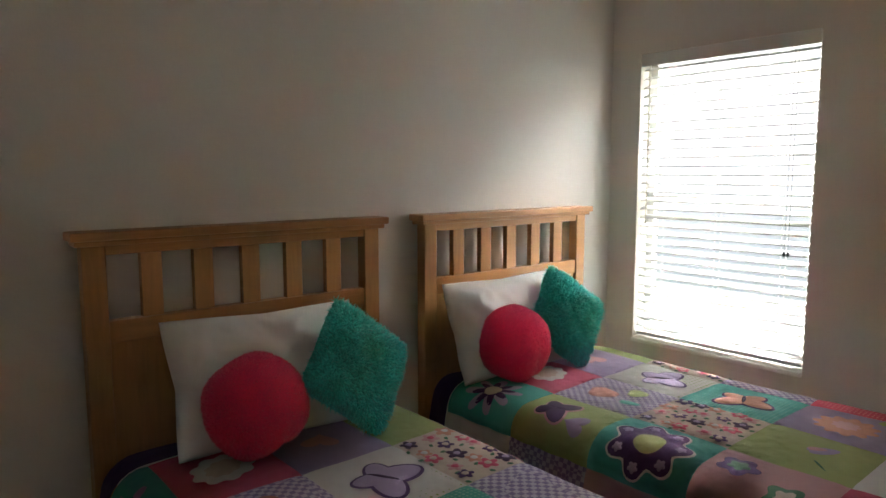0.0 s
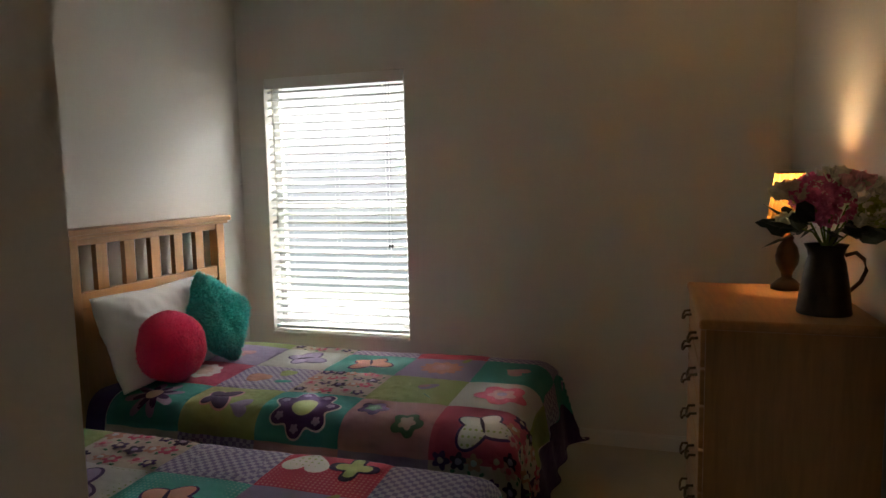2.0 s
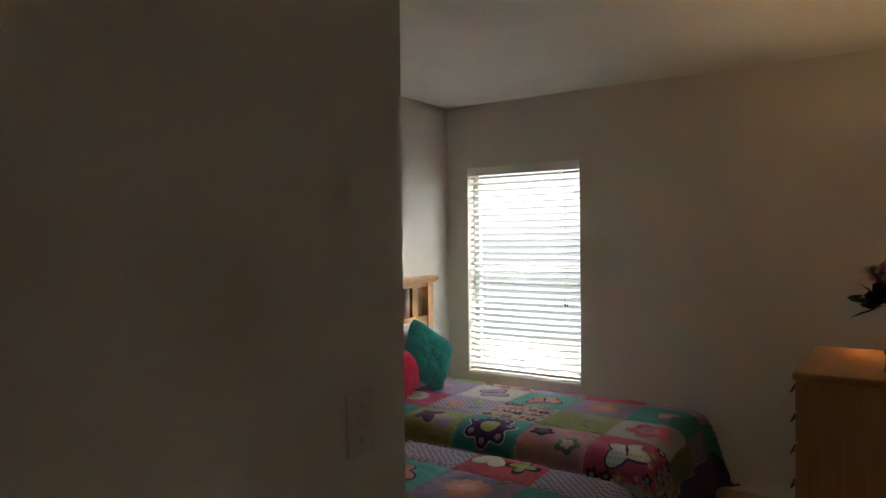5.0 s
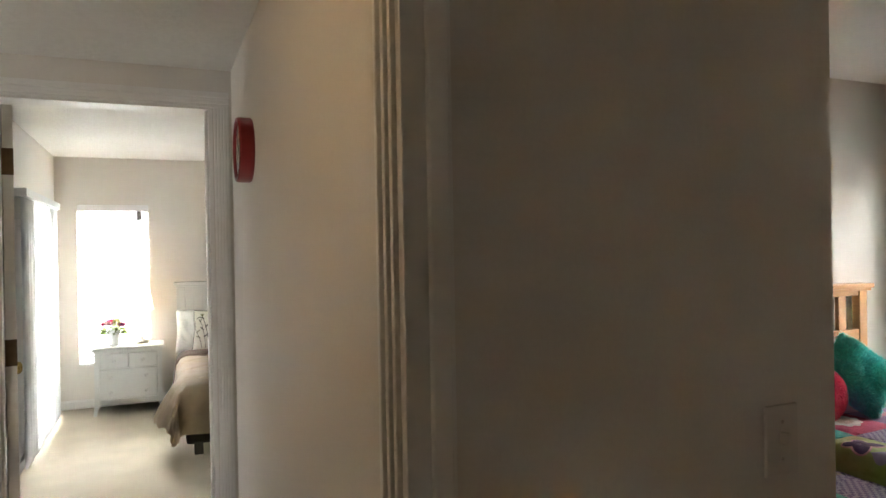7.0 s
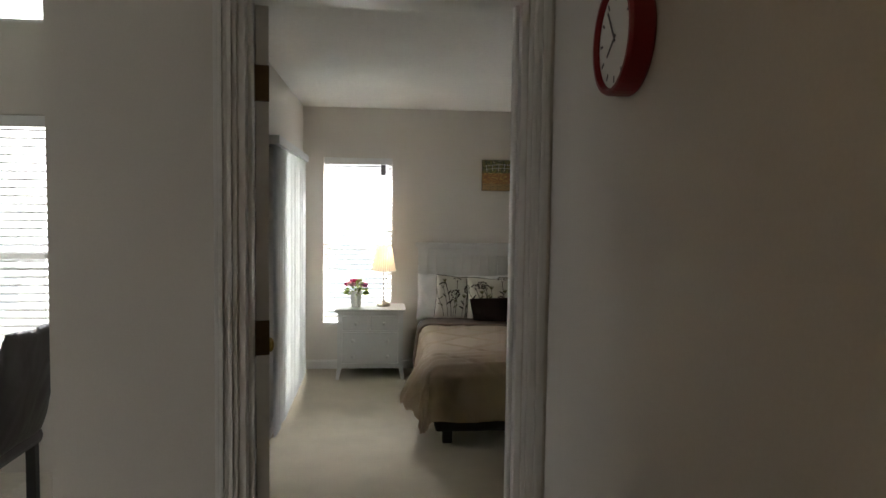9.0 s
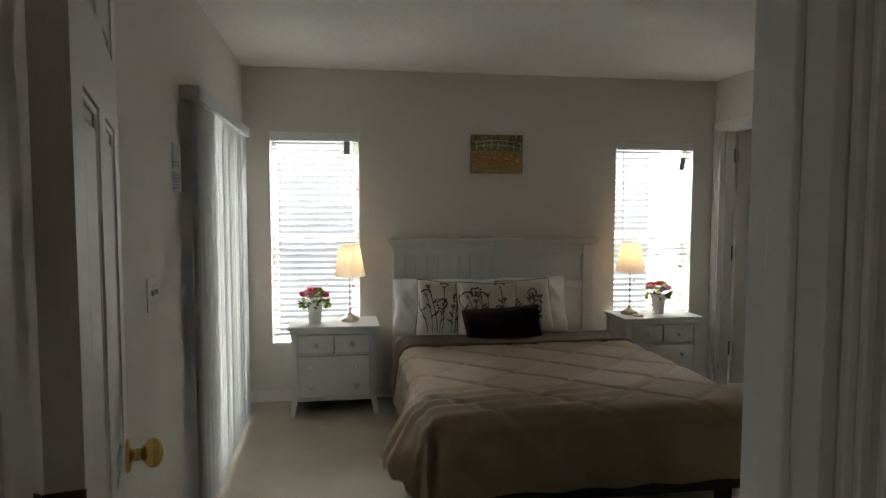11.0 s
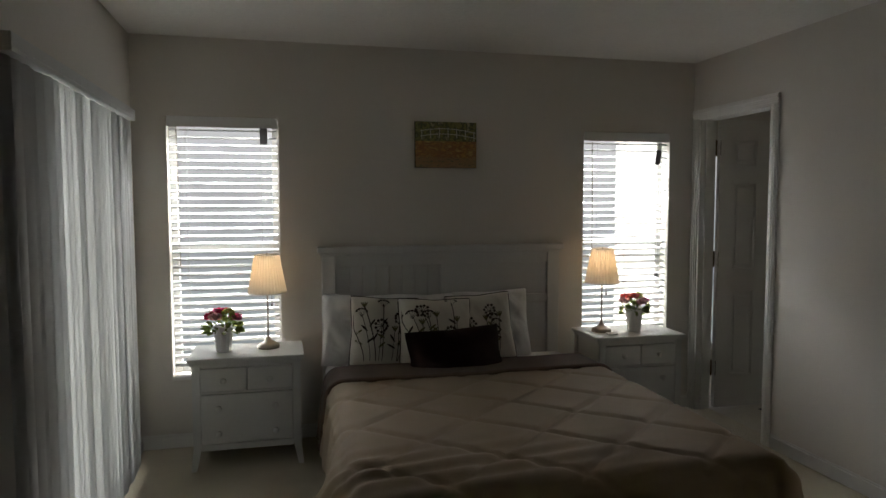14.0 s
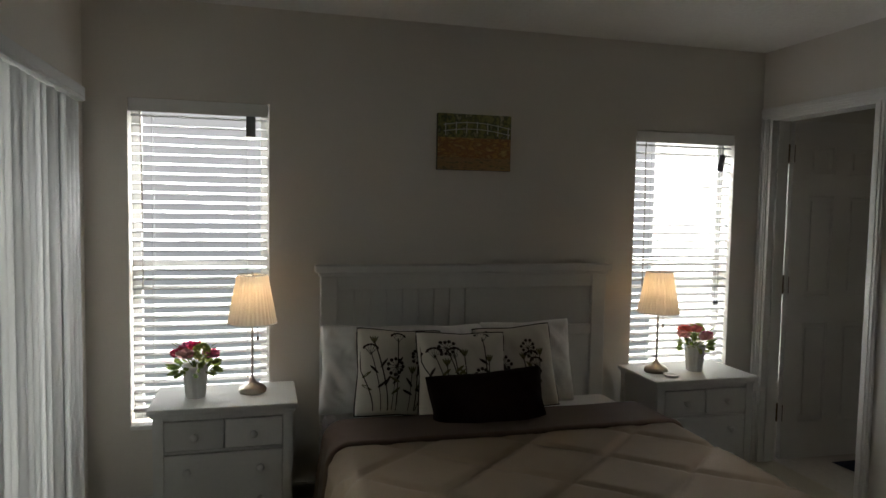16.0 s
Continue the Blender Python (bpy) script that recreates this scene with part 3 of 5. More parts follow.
# sliding glass door behind vertical vanes
sd = thing("sliding_door", "white-framed sliding glass door behind vertical blinds", "sliding door")
tagged(sd, kind="structure")
xs = MW - 0.085
for a, b in ((SL[0], (SL[0] + SL[1]) / 2 + 0.03), ((SL[0] + SL[1]) / 2 - 0.03, SL[1])):
    k = 0.03 if a == SL[0] else -0.005
    for d in ((a, a + 0.05, SL[2], SL[3]), (b - 0.05, b, SL[2], SL[3]), (a + 0.05, b - 0.05, SL[2], SL[2] + 0.07), (a + 0.05, b - 0.05, SL[3] - 0.06, SL[3])):
        part("sash_rail", boxes((xs + k, xs + k + 0.03, d[0], d[1], d[2], d[3]), bevel=0.003), TRIM, sd)
    p = part("pane", boxes((xs + k + 0.013, xs + k + 0.017, a + 0.05, b - 0.05, SL[2] + 0.07, SL[3] - 0.06)), GLASS, sd)
    p.visible_shadow = False
part("threshold", boxes((MW - 0.11, MW + 0.004, SL[0], SL[1], 0.0, 0.02), bevel=0.003), TRIM, sd)
part("end_jamb", boxes((MW - 0.02, MW + 0.012, SL[1] + 0.002, SL[1] + 0.045, 0.0, SL[3]), bevel=0.003), TRIM, sd)

vb = thing("vertical_blind", "white vertical vane blind drawn across the sliding door", "vertical blind")
VX = MW + 0.050
part("valance", boxes((MW + 0.002, VX + 0.032, 2.345, SL[1] - 0.03, 1.835, 1.85), (VX + 0.024, VX + 0.032, 2.345, SL[1] - 0.03, 1.85, 1.89), (MW + 0.002, VX + 0.024, SL[1] - 0.04, SL[1] - 0.03, 1.85, 1.89), (MW + 0.002, VX + 0.024, 2.345, 2.355, 1.85, 1.89), bevel=0.002), VSLAT, vb)
vm = bmesh.new()
nv = 6
rows_v = []
for z in (0.0, 0.6, 1.2, 1.80):
    rows_v.append([vm.verts.new((0.011 * (1 - (2 * k / nv - 1) ** 2), -0.0445 + 0.089 * k / nv, z)) for k in range(nv + 1)])
for r0, r1 in zip(rows_v, rows_v[1:]):
    for k in range(nv):
        vm.faces.new((r0[k], r0[k + 1], r1[k + 1], r1[k]))
bmesh.ops.solidify(vm, geom=vm.faces[:], thickness=0.0012)
vmesh = mesh_of("vane", vm, VSLAT, smooth=True)
rnd = random.Random(3)
nvane = 24
for i in range(nvane):
    o = new("vane", vmesh)
    o.parent = vb
    o.matrix_basis = pose(VX + rnd.uniform(-0.006, 0.006), 2.385 + (SL[1] - 0.055 - 2.385) * i / (nvane - 1), 0.03, 0, 0, -3 + rnd.uniform(-3.0, 3.0))


# ---- wall fittings ----
def switch_plate(name, label, m, gangs=1, outlet=False):
    w = 0.072 + 0.046 * (gangs - 1)
    s = thing(name, label, "outlet" if outlet else "light switch", m)
    part("plate", boxes((-w / 2, w / 2, -0.006, 0, -0.058, 0.058), bevel=0.0028), PLATE, s)
    for g in range(gangs):
        x = (g - (gangs - 1) / 2) * 0.046
        if outlet:
            for z in (-0.02, 0.02):
                bm = bmesh.new()
                lathe(bm, [(0.001, 0), (0.0165, 0), (0.0165, 0.0085), (0.001, 0.009)], 16)
                o = part("socket", bm, PLATE, s)
                o.matrix_basis = pose(x, 0, z, 90, 0, 0)
        else:
            part("toggle", boxes((x - 0.005, x + 0.005, -0.019, -0.004, -0.004, 0.014), bevel=0.002), PLATE, s)
            for z in (-0.03, 0.03):
                bm = bmesh.new()
                lathe(bm, [(0.001, 0), (0.0035, 0), (0.003, 0.0075), (0.001, 0.008)], 8)
                o = part("screw", bm, NICKEL, s)
                o.matrix_basis = pose(x, 0, z, 90, 0, 0)
    return s


switch_plate("light_switch", "ivory single toggle light switch on the wall", pose(0.65, VY, 1.13))
switch_plate("light_switch", "white toggle light switch beside the vertical blind", pose(MW, 1.86, 1.10, 0, 0, 90), 2)
switch_plate("wall_outlet", "white duplex outlet low on the wall", pose(ME, 2.52, 0.30, 0, 0, -90), 1, True)
GLOSSY = material("laminated_notice", (0.60, 0.60, 0.62), 0.12, var=0.15, scale=30, bump=0)
INK = material("notice_print", (0.12, 0.12, 0.14), 0.4)
for z0, z1, bars in ((1.545, 1.645, 2), (1.455, 1.535, 5)):
    nt_ = thing("wall_notice", "small laminated printed notice on the wall", "notice", pose(MW, 2.27, 0), "wall notices")
    part("sheet", boxes((0.0, 0.004, -0.065, 0.065, z0, z1), bevel=0.001), GLOSSY, nt_)
    for b in range(bars):
        zz = z0 + 0.012 + b * 0.013
        part("print_line", boxes((0.004, 0.005, -0.052, 0.050 - 0.012 * (b % 3), zz, zz + 0.006)), INK, nt_)

# round clock on the hall wall
ck = thing("wall_clock", "round dark red wall clock with white face", "clock", pose(0, -0.583, 1.773, 0, -90, 0))
cb = bmesh.new()
lathe(cb, [(0.100, 0.0), (0.103, 0.004), (0.103, 0.040), (0.100, 0.046), (0.093, 0.046), (0.090, 0.040), (0.089, 0.034), (0.001, 0.034)], 48)
part("case", cb, RED, ck, smooth=False)
cb = bmesh.new()
lathe(cb, [(0.089, 0.0345), (0.089, 0.036), (0.001, 0.0362)], 48)
part("dial", cb, FACE, ck)
for i in range(12):
    a = 2 * math.pi * i / 12
    o = part("hour_mark", boxes((0.068, 0.080, -0.002, 0.002, 0.0362, 0.0372)), INK, ck)
    o.matrix_basis = Matrix.Rotation(a, 4, "Z")
for L, a in ((0.045, 2.2), (0.066, 0.6)):
    o = part("pointer", boxes((-0.008, L, -0.0022, 0.0022, 0.038, 0.0392)), INK, ck)
    o.matrix_basis = Matrix.Rotation(a, 4, "Z")


# ---- soft things ----
def cushion(w, h, d, n=40, corner=0.10, wr=0.004, seed=0):
    """Stuffed pillow standing in the xz plane, centred, thickness along y. Returns the bmesh and a function for its front."""
    def point(u, v, s):
        e = max(0.0, (1 - abs(u) ** 3.2)) * max(0.0, (1 - abs(v) ** 3.2))
        pull = 1 - corner * (1 - abs(u * v)) * 0.55 * (abs(u) ** 6 * (1 - abs(v) ** 2) + abs(v) ** 6 * (1 - abs(u) ** 2))
        x, z = u * w / 2 * pull, v * h / 2 * pull
        k = noise.noise(Vector((u * 2.3 + seed, v * 2.3, s * 3.1 + seed)))
        c = noise.noise(Vector((u * 5 + v * 2 + seed * 3, v * 1.2, s)))
        f = abs(noise.noise(Vector((u * 7.5 + v * 3.5 + 2 * k + seed, v * 1.1 - u * 0.6, s + seed * 2)))) - 0.25
        return Vector((x, s * (d / 2) * e ** 0.55 + wr * (k * 2 + c + 1.5 * s * f) * min(1, e * 3), z))
    bm = bmesh.new()
    for s in (-1, 1):
        g = [[bm.verts.new(point(-1 + 2 * i / n, -1 + 2 * j / n, s)) for i in range(n + 1)] for j in range(n + 1)]
        for j in range(n):
            for i in range(n):
                bm.faces.new((g[j][i], g[j][i + 1], g[j + 1][i + 1], g[j + 1][i]))
    bmesh.ops.remove_doubles(bm, verts=bm.verts, dist=0.0006)
    return bm, lambda u, v: point(u, v, -1)


def furry(bm, count, length, seed, thick):
    """Adds short pointed tufts over the surface of a bmesh."""
    rnd = random.Random(seed)
    bm.normal_update()
    faces = bm.faces[:]
    areas = np.array([f.calc_area() for f in faces])
    pick = np.random.RandomState(seed).choice(len(faces), count, p=areas / areas.sum())
    jobs = []
    for i in pick:
        f = faces[i]
        q = [v.co for v in f.verts]
        a, b = rnd.random(), rnd.random()
        p = q[0].lerp(q[1], a).lerp(q[-1].lerp(q[2], a), b)
        jobs.append((p, f.normal.copy()))
    for p, nrm in jobs:
        d = (nrm + Vector((rnd.uniform(-.7, .7), rnd.uniform(-.7, .7), rnd.uniform(-.9, .4)))).normalized()
        side = d.orthogonal().normalized() * thick
        up = d.cross(side)
        q = p - nrm * 0.002
        a, b, c = bm.verts.new(q + side), bm.verts.new(q - side * 0.5 + up * 0.8), bm.verts.new(q - side * 0.5 - up * 0.8)
        tip = bm.verts.new(q + d * length * rnd.uniform(0.6, 1.3))
        bm.faces.new((a, b, tip)), bm.faces.new((b, c, tip)), bm.faces.new((c, a, tip))


def pillow(name, label, mat, w, h, d, m, seed=0, wr=0.004, group=""):
    bm, front = cushion(w, h, d, seed=seed, wr=wr)
    ob = part(name, bm, mat, smooth=True, m=m)
    tagged(ob, label, "pillow", group)
    return ob, front


def fur_pillow(name, label, mat, shape, m, seed, group):
    if shape == "ball":
        bm = bmesh.new()
        bmesh.ops.create_uvsphere(bm, u_segments=36, v_segments=24, radius=0.158)
        for v in bm.verts:
            v.co.z *= 0.94
            v.co.y *= 0.72
            v.co += v.co.normalized() * 0.012 * noise.noise(v.co * 9 + Vector((seed, 0, 0)))
            crease = math.exp(-((v.co.x - 0.05) / 0.02) ** 2) * max(0, -v.co.z / 0.15)
            v.co -= v.co.normalized() * 0.012 * crease
        furry(bm, 16000, 0.008, seed, 0.0022)
    else:
        bm, _ = cushion(0.325, 0.325, 0.17, seed=seed, wr=0.006)
        furry(bm, 12000, 0.024, seed, 0.0032)
    ob = part(name, bm, mat, smooth=True, m=m)
    return tagged(ob, label, "throw pillow", group)


# ---- twin beds ----
def headboard(bed, x0, x1):
    """Slatted oak headboard with capped top, front at y = 0, back at 0.05."""
    ht = 1.155
    hb = part("headboard", boxes((x0 + 0.095, x1 - 0.095, 0.006, 0.044, 1.126, ht), bevel=0.003), OAK, bed, "honey oak slatted headboard")
    for z0, z1 in ((0.865, 0.932), (0.30, 0.40)):
        part("rail", boxes((x0 + 0.095, x1 - 0.095, 0.006, 0.044, z0, z1), bevel=0.003), OAK, hb)
    for p0, p1 in ((x0 + 0.03, x0 + 0.095), (x1 - 0.095, x1 - 0.03)):
        part("post", boxes((p0, p1, 0.0, 0.05, 0.0, ht), bevel=0.004), OAKV, hb)
    part("cap", boxes((x0 + 0.012, x1 - 0.012, -0.014, 0.060, ht, ht + 0.016), (x0, x1, -0.026, 0.066, ht + 0.016, ht + 0.042), bevel=0.004), OAK, hb)
    part("lower_panel", boxes((x0 + 0.095, x1 - 0.095, 0.018, 0.032, 0.40, 0.865)), OAKV, hb)
    inner0, inner1 = x0 + 0.095, x1 - 0.095
    gap = (inner1 - inner0 - 5 * 0.062) / 6
    for i in range(5):
        s0 = inner0 + gap * (i + 1) + 0.062 * i
        part("slat", boxes((s0, s0 + 0.062, 0.012, 0.038, 0.932, 1.126), bevel=0.002), OAKV, hb)
    return hb


def edge_drop(s, r, flare):
    """How far a cloth runs out and down, s metres past the start of a rounded edge."""
    if s <= 0:
        return 0.0, 0.0
    if s < r * math.pi / 2:
        return r * math.sin(s / r), r * (1 - math.cos(s / r))
    return r + flare * (s - r * math.pi / 2), r + (s - r * math.pi / 2)


def cloth_point(p, q, half, foot, top, r, seed, low=0.10, wave=0.016, flare=0.12, corner=0.12):
    """Place of a spread's point: p across from the middle, q from the head towards the foot (local -y)."""
    ox, dx = edge_drop(abs(p) - half, r, flare)
    oy, dy = edge_drop(q - foot, r, flare)
    x = math.copysign(min(abs(p), half) + ox, p)
    y = -(min(q, foot) + oy)
    if dx > 0 and dy > 0:
        z = top - math.hypot(dx, dy)
        x += math.copysign(corner * min(dx, dy), p)
        y -= corner * min(dx, dy)
    else:
        z = top - dx - dy
    w = noise.noise(Vector((p * 2.2 + seed, q * 2.2, 0.3))) * 0.6 + noise.noise(Vector((p * 6 + q * 2, q * 5 + seed, 1.7))) * 0.3
    hang = min(1, (dx + dy) / 0.2)
    z += wave * w * (1 - hang)
    fold = math.sin((q if dx > dy else p) * 21 + 3 * noise.noise(Vector((p * 2, q * 2, seed)))) * 0.014 * hang
    if dx > dy:
        x += math.copysign(fold + wave * w * hang, p)
    elif dy > 0:
        y -= fold + wave * w * hang
    return Vector((x, y, max(low, z)))


QUILT = {}
for nm, c, v in (("teal", (0.09, 0.42, 0.37), 0.12), ("lime", (0.42, 0.47, 0.19), 0.1), ("pink", (0.64, 0.11, 0.19), 0.1), ("peach", (0.66, 0.37, 0.38), 0.1), ("lilac", (0.42, 0.34, 0.52), 0.1),
                 ("white", (0.74, 0.73, 0.69), 0.06), ("cream", (0.66, 0.55, 0.46), 0.12), ("purple", (0.075, 0.03, 0.13), 0.3), ("plum", (0.05, 0.02, 0.07), 0.3), ("salmon", (0.62, 0.30, 0.22), 0.12), ("dkgreen", (0.10, 0.22, 0.14), 0.3)):
    QUILT[nm] = material("quilt_" + nm, tuple(0.85 * k for k in c), 0.9, var=v, scale=9, grain=420, bump=0.35, dist=0.003, sheen=0.08, spec=0.12)


def stitched(m, pitch=34.0):
    """Adds the puckered relief of close quilting to a cotton print."""
    nt = m.node_tree
    b = nt.nodes["Principled BSDF"]
    tc = nt.nodes.new("ShaderNodeTexCoord")
    vo, bp = nt.nodes.new("ShaderNodeTexVoronoi"), nt.nodes.new("ShaderNodeBump")
    vo.feature = "SMOOTH_F1"
    vo.inputs["Scale"].default_value = pitch
    bp.inputs["Strength"].default_value, bp.inputs["Distance"].default_value = 0.55, 0.006
    nt.links.new(tc.outputs["Object"], vo.inputs["Vector"])
    nt.links.new(vo.outputs["Distance"], bp.inputs["Height"])
    bp.invert = True
    nt.links.new(b.inputs["Normal"].links[0].from_socket, bp.inputs["Normal"])
    nt.links.new(bp.outputs[0], b.inputs["Normal"])


def dotted(name, base, dot, scale, check=False):
    """Printed cotton: polka dots or a gingham check."""
    m = material(name, base, 0.88, var=0.06, scale=9, grain=420, bump=0.3, dist=0.003, spec=0.15)
    nt = m.node_tree
    b = nt.nodes["Principled BSDF"]
    src = b.inputs["Base Color"].links[0].from_socket
    tc = nt.nodes.new("ShaderNodeTexCoord")
    if check:
        pat = nt.nodes.new("ShaderNodeTexChecker")
        pat.inputs["Scale"].default_value = scale
        fac = pat.outputs["Fac"]
    else:
        pat = nt.nodes.new("ShaderNodeTexVoronoi")
        pat.inputs["Scale"].default_value, pat.inputs["Randomness"].default_value = scale, 0.0
        lt = nt.nodes.new("ShaderNodeMath")
        lt.operation = "LESS_THAN"
        lt.inputs[1].default_value = 0.28
        nt.links.new(pat.outputs["Distance"], lt.inputs[0])
        fac = lt.outputs[0]
    nt.links.new(tc.outputs["Object"], pat.inputs["Vector"])
    mx = nt.nodes.new("ShaderNodeMix")
    mx.data_type = "RGBA"
    mx.inputs["B"].default_value = (*dot, 1)
    nt.links.new(fac, mx.inputs["Factor"])
    nt.links.new(src, mx.inputs["A"])
    nt.links.new(mx.outputs["Result"], b.inputs["Base Color"])
    return m


QUILT["gingham"] = dotted("quilt_gingham", (0.58, 0.53, 0.62), (0.30, 0.24, 0.40), 62, True)
QUILT["wdots"] = dotted("quilt_white_dots", (0.66, 0.64, 0.60), (0.35, 0.42, 0.18), 48)
QUILT["tdots"] = dotted("quilt_teal_dots", (0.12, 0.44, 0.39), (0.30, 0.58, 0.52), 70)
QUILT["pdots"] = dotted("quilt_pink_dots", (0.60, 0.09, 0.14), (0.72, 0.26, 0.28), 70)


for qm in QUILT.values():
    stitched(qm)


def flower_shape(r, petals, depth=0.35, turn=0.0):
    return [(r * (1 - depth * (0.5 - 0.5 * math.cos(petals * a + turn)) ** 1.4) * math.cos(a), r * (1 - depth * (0.5 - 0.5 * math.cos(petals * a + turn)) ** 1.4) * math.sin(a)) for a in [2 * math.pi * i / (petals * 10) for i in range(petals * 10)]]


def wing_shape(r, a0, wide):
    return [(r * math.cos(k) * (0.5 + 0.5 * math.cos(k / 2)) * math.cos(a0) - r * wide * math.sin(k) * math.sin(a0) + 0.55 * r * math.cos(a0), r * math.cos(k) * (0.5 + 0.5 * math.cos(k / 2)) * math.sin(a0) + r * wide * math.sin(k) * math.cos(a0) + 0.55 * r * math.sin(a0)) for k in [2 * math.pi * i / 24 - math.pi for i in range(24)]]


def heart_shape(r):
    return [(r * 1.0 * math.sin(k) ** 3, r * (0.81 * math.cos(k) - 0.31 * math.cos(2 * k) - 0.12 * math.cos(3 * k) - 0.06 * math.cos(4 * k))) for k in [2 * math.pi * i / 32 for i in range(32)]]


def motif(kind):
    """Outlines of an applique: (outline, colour, layer)."""
    if kind == "bigflower":
        return [(flower_shape(0.140, 7, 0.26), "white", 0), (flower_shape(0.132, 7, 0.28), "purple", 1)] + [([(0.098 * math.cos(a) + x, 0.098 * math.sin(a) + y) for x, y in flower_shape(0.018, 5, 0.3)], "lilac", 2) for a in [2 * math.pi * (k + 0.0) / 7 for k in range(7)]] + [(flower_shape(0.050, 3, 0.05), "lime", 2)]
    if kind == "greyflower":
        return [(flower_shape(0.12, 8, 0.55), "lilac", 0), (flower_shape(0.085, 8, 0.55, 1.2), "purple", 1), (flower_shape(0.035, 3, 0.05), "cream", 2)]
    if kind == "smallflowers":
        out = []
        for dx, dy, c, d in ((-0.085, -0.05, "purple", "dkgreen"), (0.075, 0.03, "dkgreen", "cream")):
            out += [([(x + dx, y + dy) for x, y in flower_shape(0.062, 5, 0.28)], c, 0), ([(x + dx, y + dy) for x, y in flower_shape(0.034, 5, 0.3)], d, 1)]
        return out
    if kind == "scatter":
        out, rnd = [], random.Random(11)
        for i in range(20):
            dx, dy = (-0.125 + 0.062 * (i % 5)) + rnd.uniform(-.012, .012), (-0.12 + 0.078 * (i // 5)) + rnd.uniform(-.014, .014)
            c, d = (("purple", "cream"), ("salmon", "white"), ("peach", "pink"), ("plum", "lilac"), ("pink", "cream"))[(i * 3 + i // 5) % 5]
            out += [([(x + dx, y + dy) for x, y in flower_shape(rnd.uniform(0.026, 0.036), 5, 0.38, i)], c, 0), ([(x + dx, y + dy) for x, y in flower_shape(0.012, 3, 0.1)], d, 1)]
            out.append(([(x + dx + 0.036, y + dy + 0.03) for x, y in wing_shape(0.012, i * 1.3, 0.5)], "dkgreen", 0))
        return out
    if kind.startswith("butterfly"):
        c1, c2 = {"p": ("lilac", "purple"), "o": ("salmon", "purple"), "w": ("wdots", "purple"), "d": ("plum", "peach")}[kind[-1]]
        out = []
        for a, r, w in ((0.7, 0.068, 0.55), (2.45, 0.068, 0.55), (-0.75, 0.052, 0.6), (-2.4, 0.052, 0.6)):
            out += [(wing_shape(r * 1.22, a, w * 1.14), c2, 0), ([(x * 1.12, y * 1.12) for x, y in wing_shape(r, a, w)], c1, 1)]
        return out + [([(0.007 * math.cos(k), 0.05 * math.sin(k)) for k in [2 * math.pi * i / 12 for i in range(12)]], "plum", 2)]
    if kind == "heart":
        return [(heart_shape(0.082), "plum", 0), (heart_shape(0.078), "wdots", 1)]
    if kind == "heartx":
        return [([(x - 0.08, y) for x, y in heart_shape(0.075)], "wdots", 0), ([(x + 0.07, y) for x, y in flower_shape(0.080, 4, 0.55)], "plum", 0), ([(x + 0.07, y) for x, y in flower_shape(0.058, 4, 0.55)], "lime", 1)]
    if kind == "pinkheart":
        return [(heart_shape(0.06), "peach", 0)]
    if kind == "peachflower":
        return [(flower_shape(0.10, 11, 0.22), "salmon", 0), (flower_shape(0.045, 9, 0.2), "peach", 1), ([(x + 0.10, y + 0.07) for x, y in wing_shape(0.04, 0.5, 0.4)], "lime", 0)]
    if kind == "pinkflower":
        return [(flower_shape(0.11, 5, 0.28), "pink", 0), (flower_shape(0.06, 5, 0.3), "peach", 1), (flower_shape(0.022, 3, 0.1), "lilac", 2)]
    if kind == "bird":
        return [(wing_shape(0.06, 0.3, 0.42), "lilac", 0), ([(x + 0.01, y - 0.012) for x, y in wing_shape(0.035, 0.5, 0.4)], "peach", 1), ([(x - 0.03, y + 0.06) for x, y in wing_shape(0.05, 1.9, 0.06)], "dkgreen", 0)]
    if kind == "mushroom":
        return [([(x - 0.05, y) for x, y in flower_shape(0.06, 3, 0.2)], "salmon", 0), ([(x + 0.07, y - 0.05) for x, y in flower_shape(0.042, 3, 0.2)], "lime", 0), ([(x + 0.03, y + 0.06) for x, y in wing_shape(0.05, 0.2, 0.4)], "teal", 0)]
    if kind == "scallop":
        return [([(1.2 * x, y) for x, y in flower_shape(0.085, 9, 0.14)], "white", 0), ([(1.1 * x, 0.8 * y) for x, y in flower_shape(0.06, 9, 0.14)], "cream", 1)]
    if kind == "greenpair":
        return [([(x - 0.03, y + 0.08) for x, y in heart_shape(0.05)], "lilac", 0)] + [([(0.8 * x + 0.02, 0.8 * y - 0.05) for x, y in o], c, k) for o, c, k in motif("butterflyd")]
    return []


# patches, head to foot (columns), from the side hem across the bed (rows): colour and applique
PATCHES = [
    [("cream", ""), ("gingham", ""), ("peach", ""), ("lilac", ""), ("cream", "scatter"), ("plum", "")],
    [("teal", "greyflower"), ("lime", "greenpair"), ("teal", "bigflower"), ("peach", "smallflowers"), ("pink", "butterflyw"), ("cream", "scatter")],
    [("pink", "scallop"), ("gingham", "mushroom"), ("cream", "scatter"), ("lime", "bird"), ("white", "pinkflower"), ("lime", "")],
    [("lilac", "pinkheart"), ("wdots", "butterflyp"), ("tdots", "butterflyo"), ("lilac", "peachflower"), ("teal", "pinkheart"), ("gingham", "")],
    [("lime", ""), ("cream", "scatter"), ("gingham", ""), ("pdots", "heartx"), ("gingham", ""), ("teal", "")],
    [("white", ""), ("pink", ""), ("lime", ""), ("lilac", ""), ("teal", ""), ("plum", "")],
]


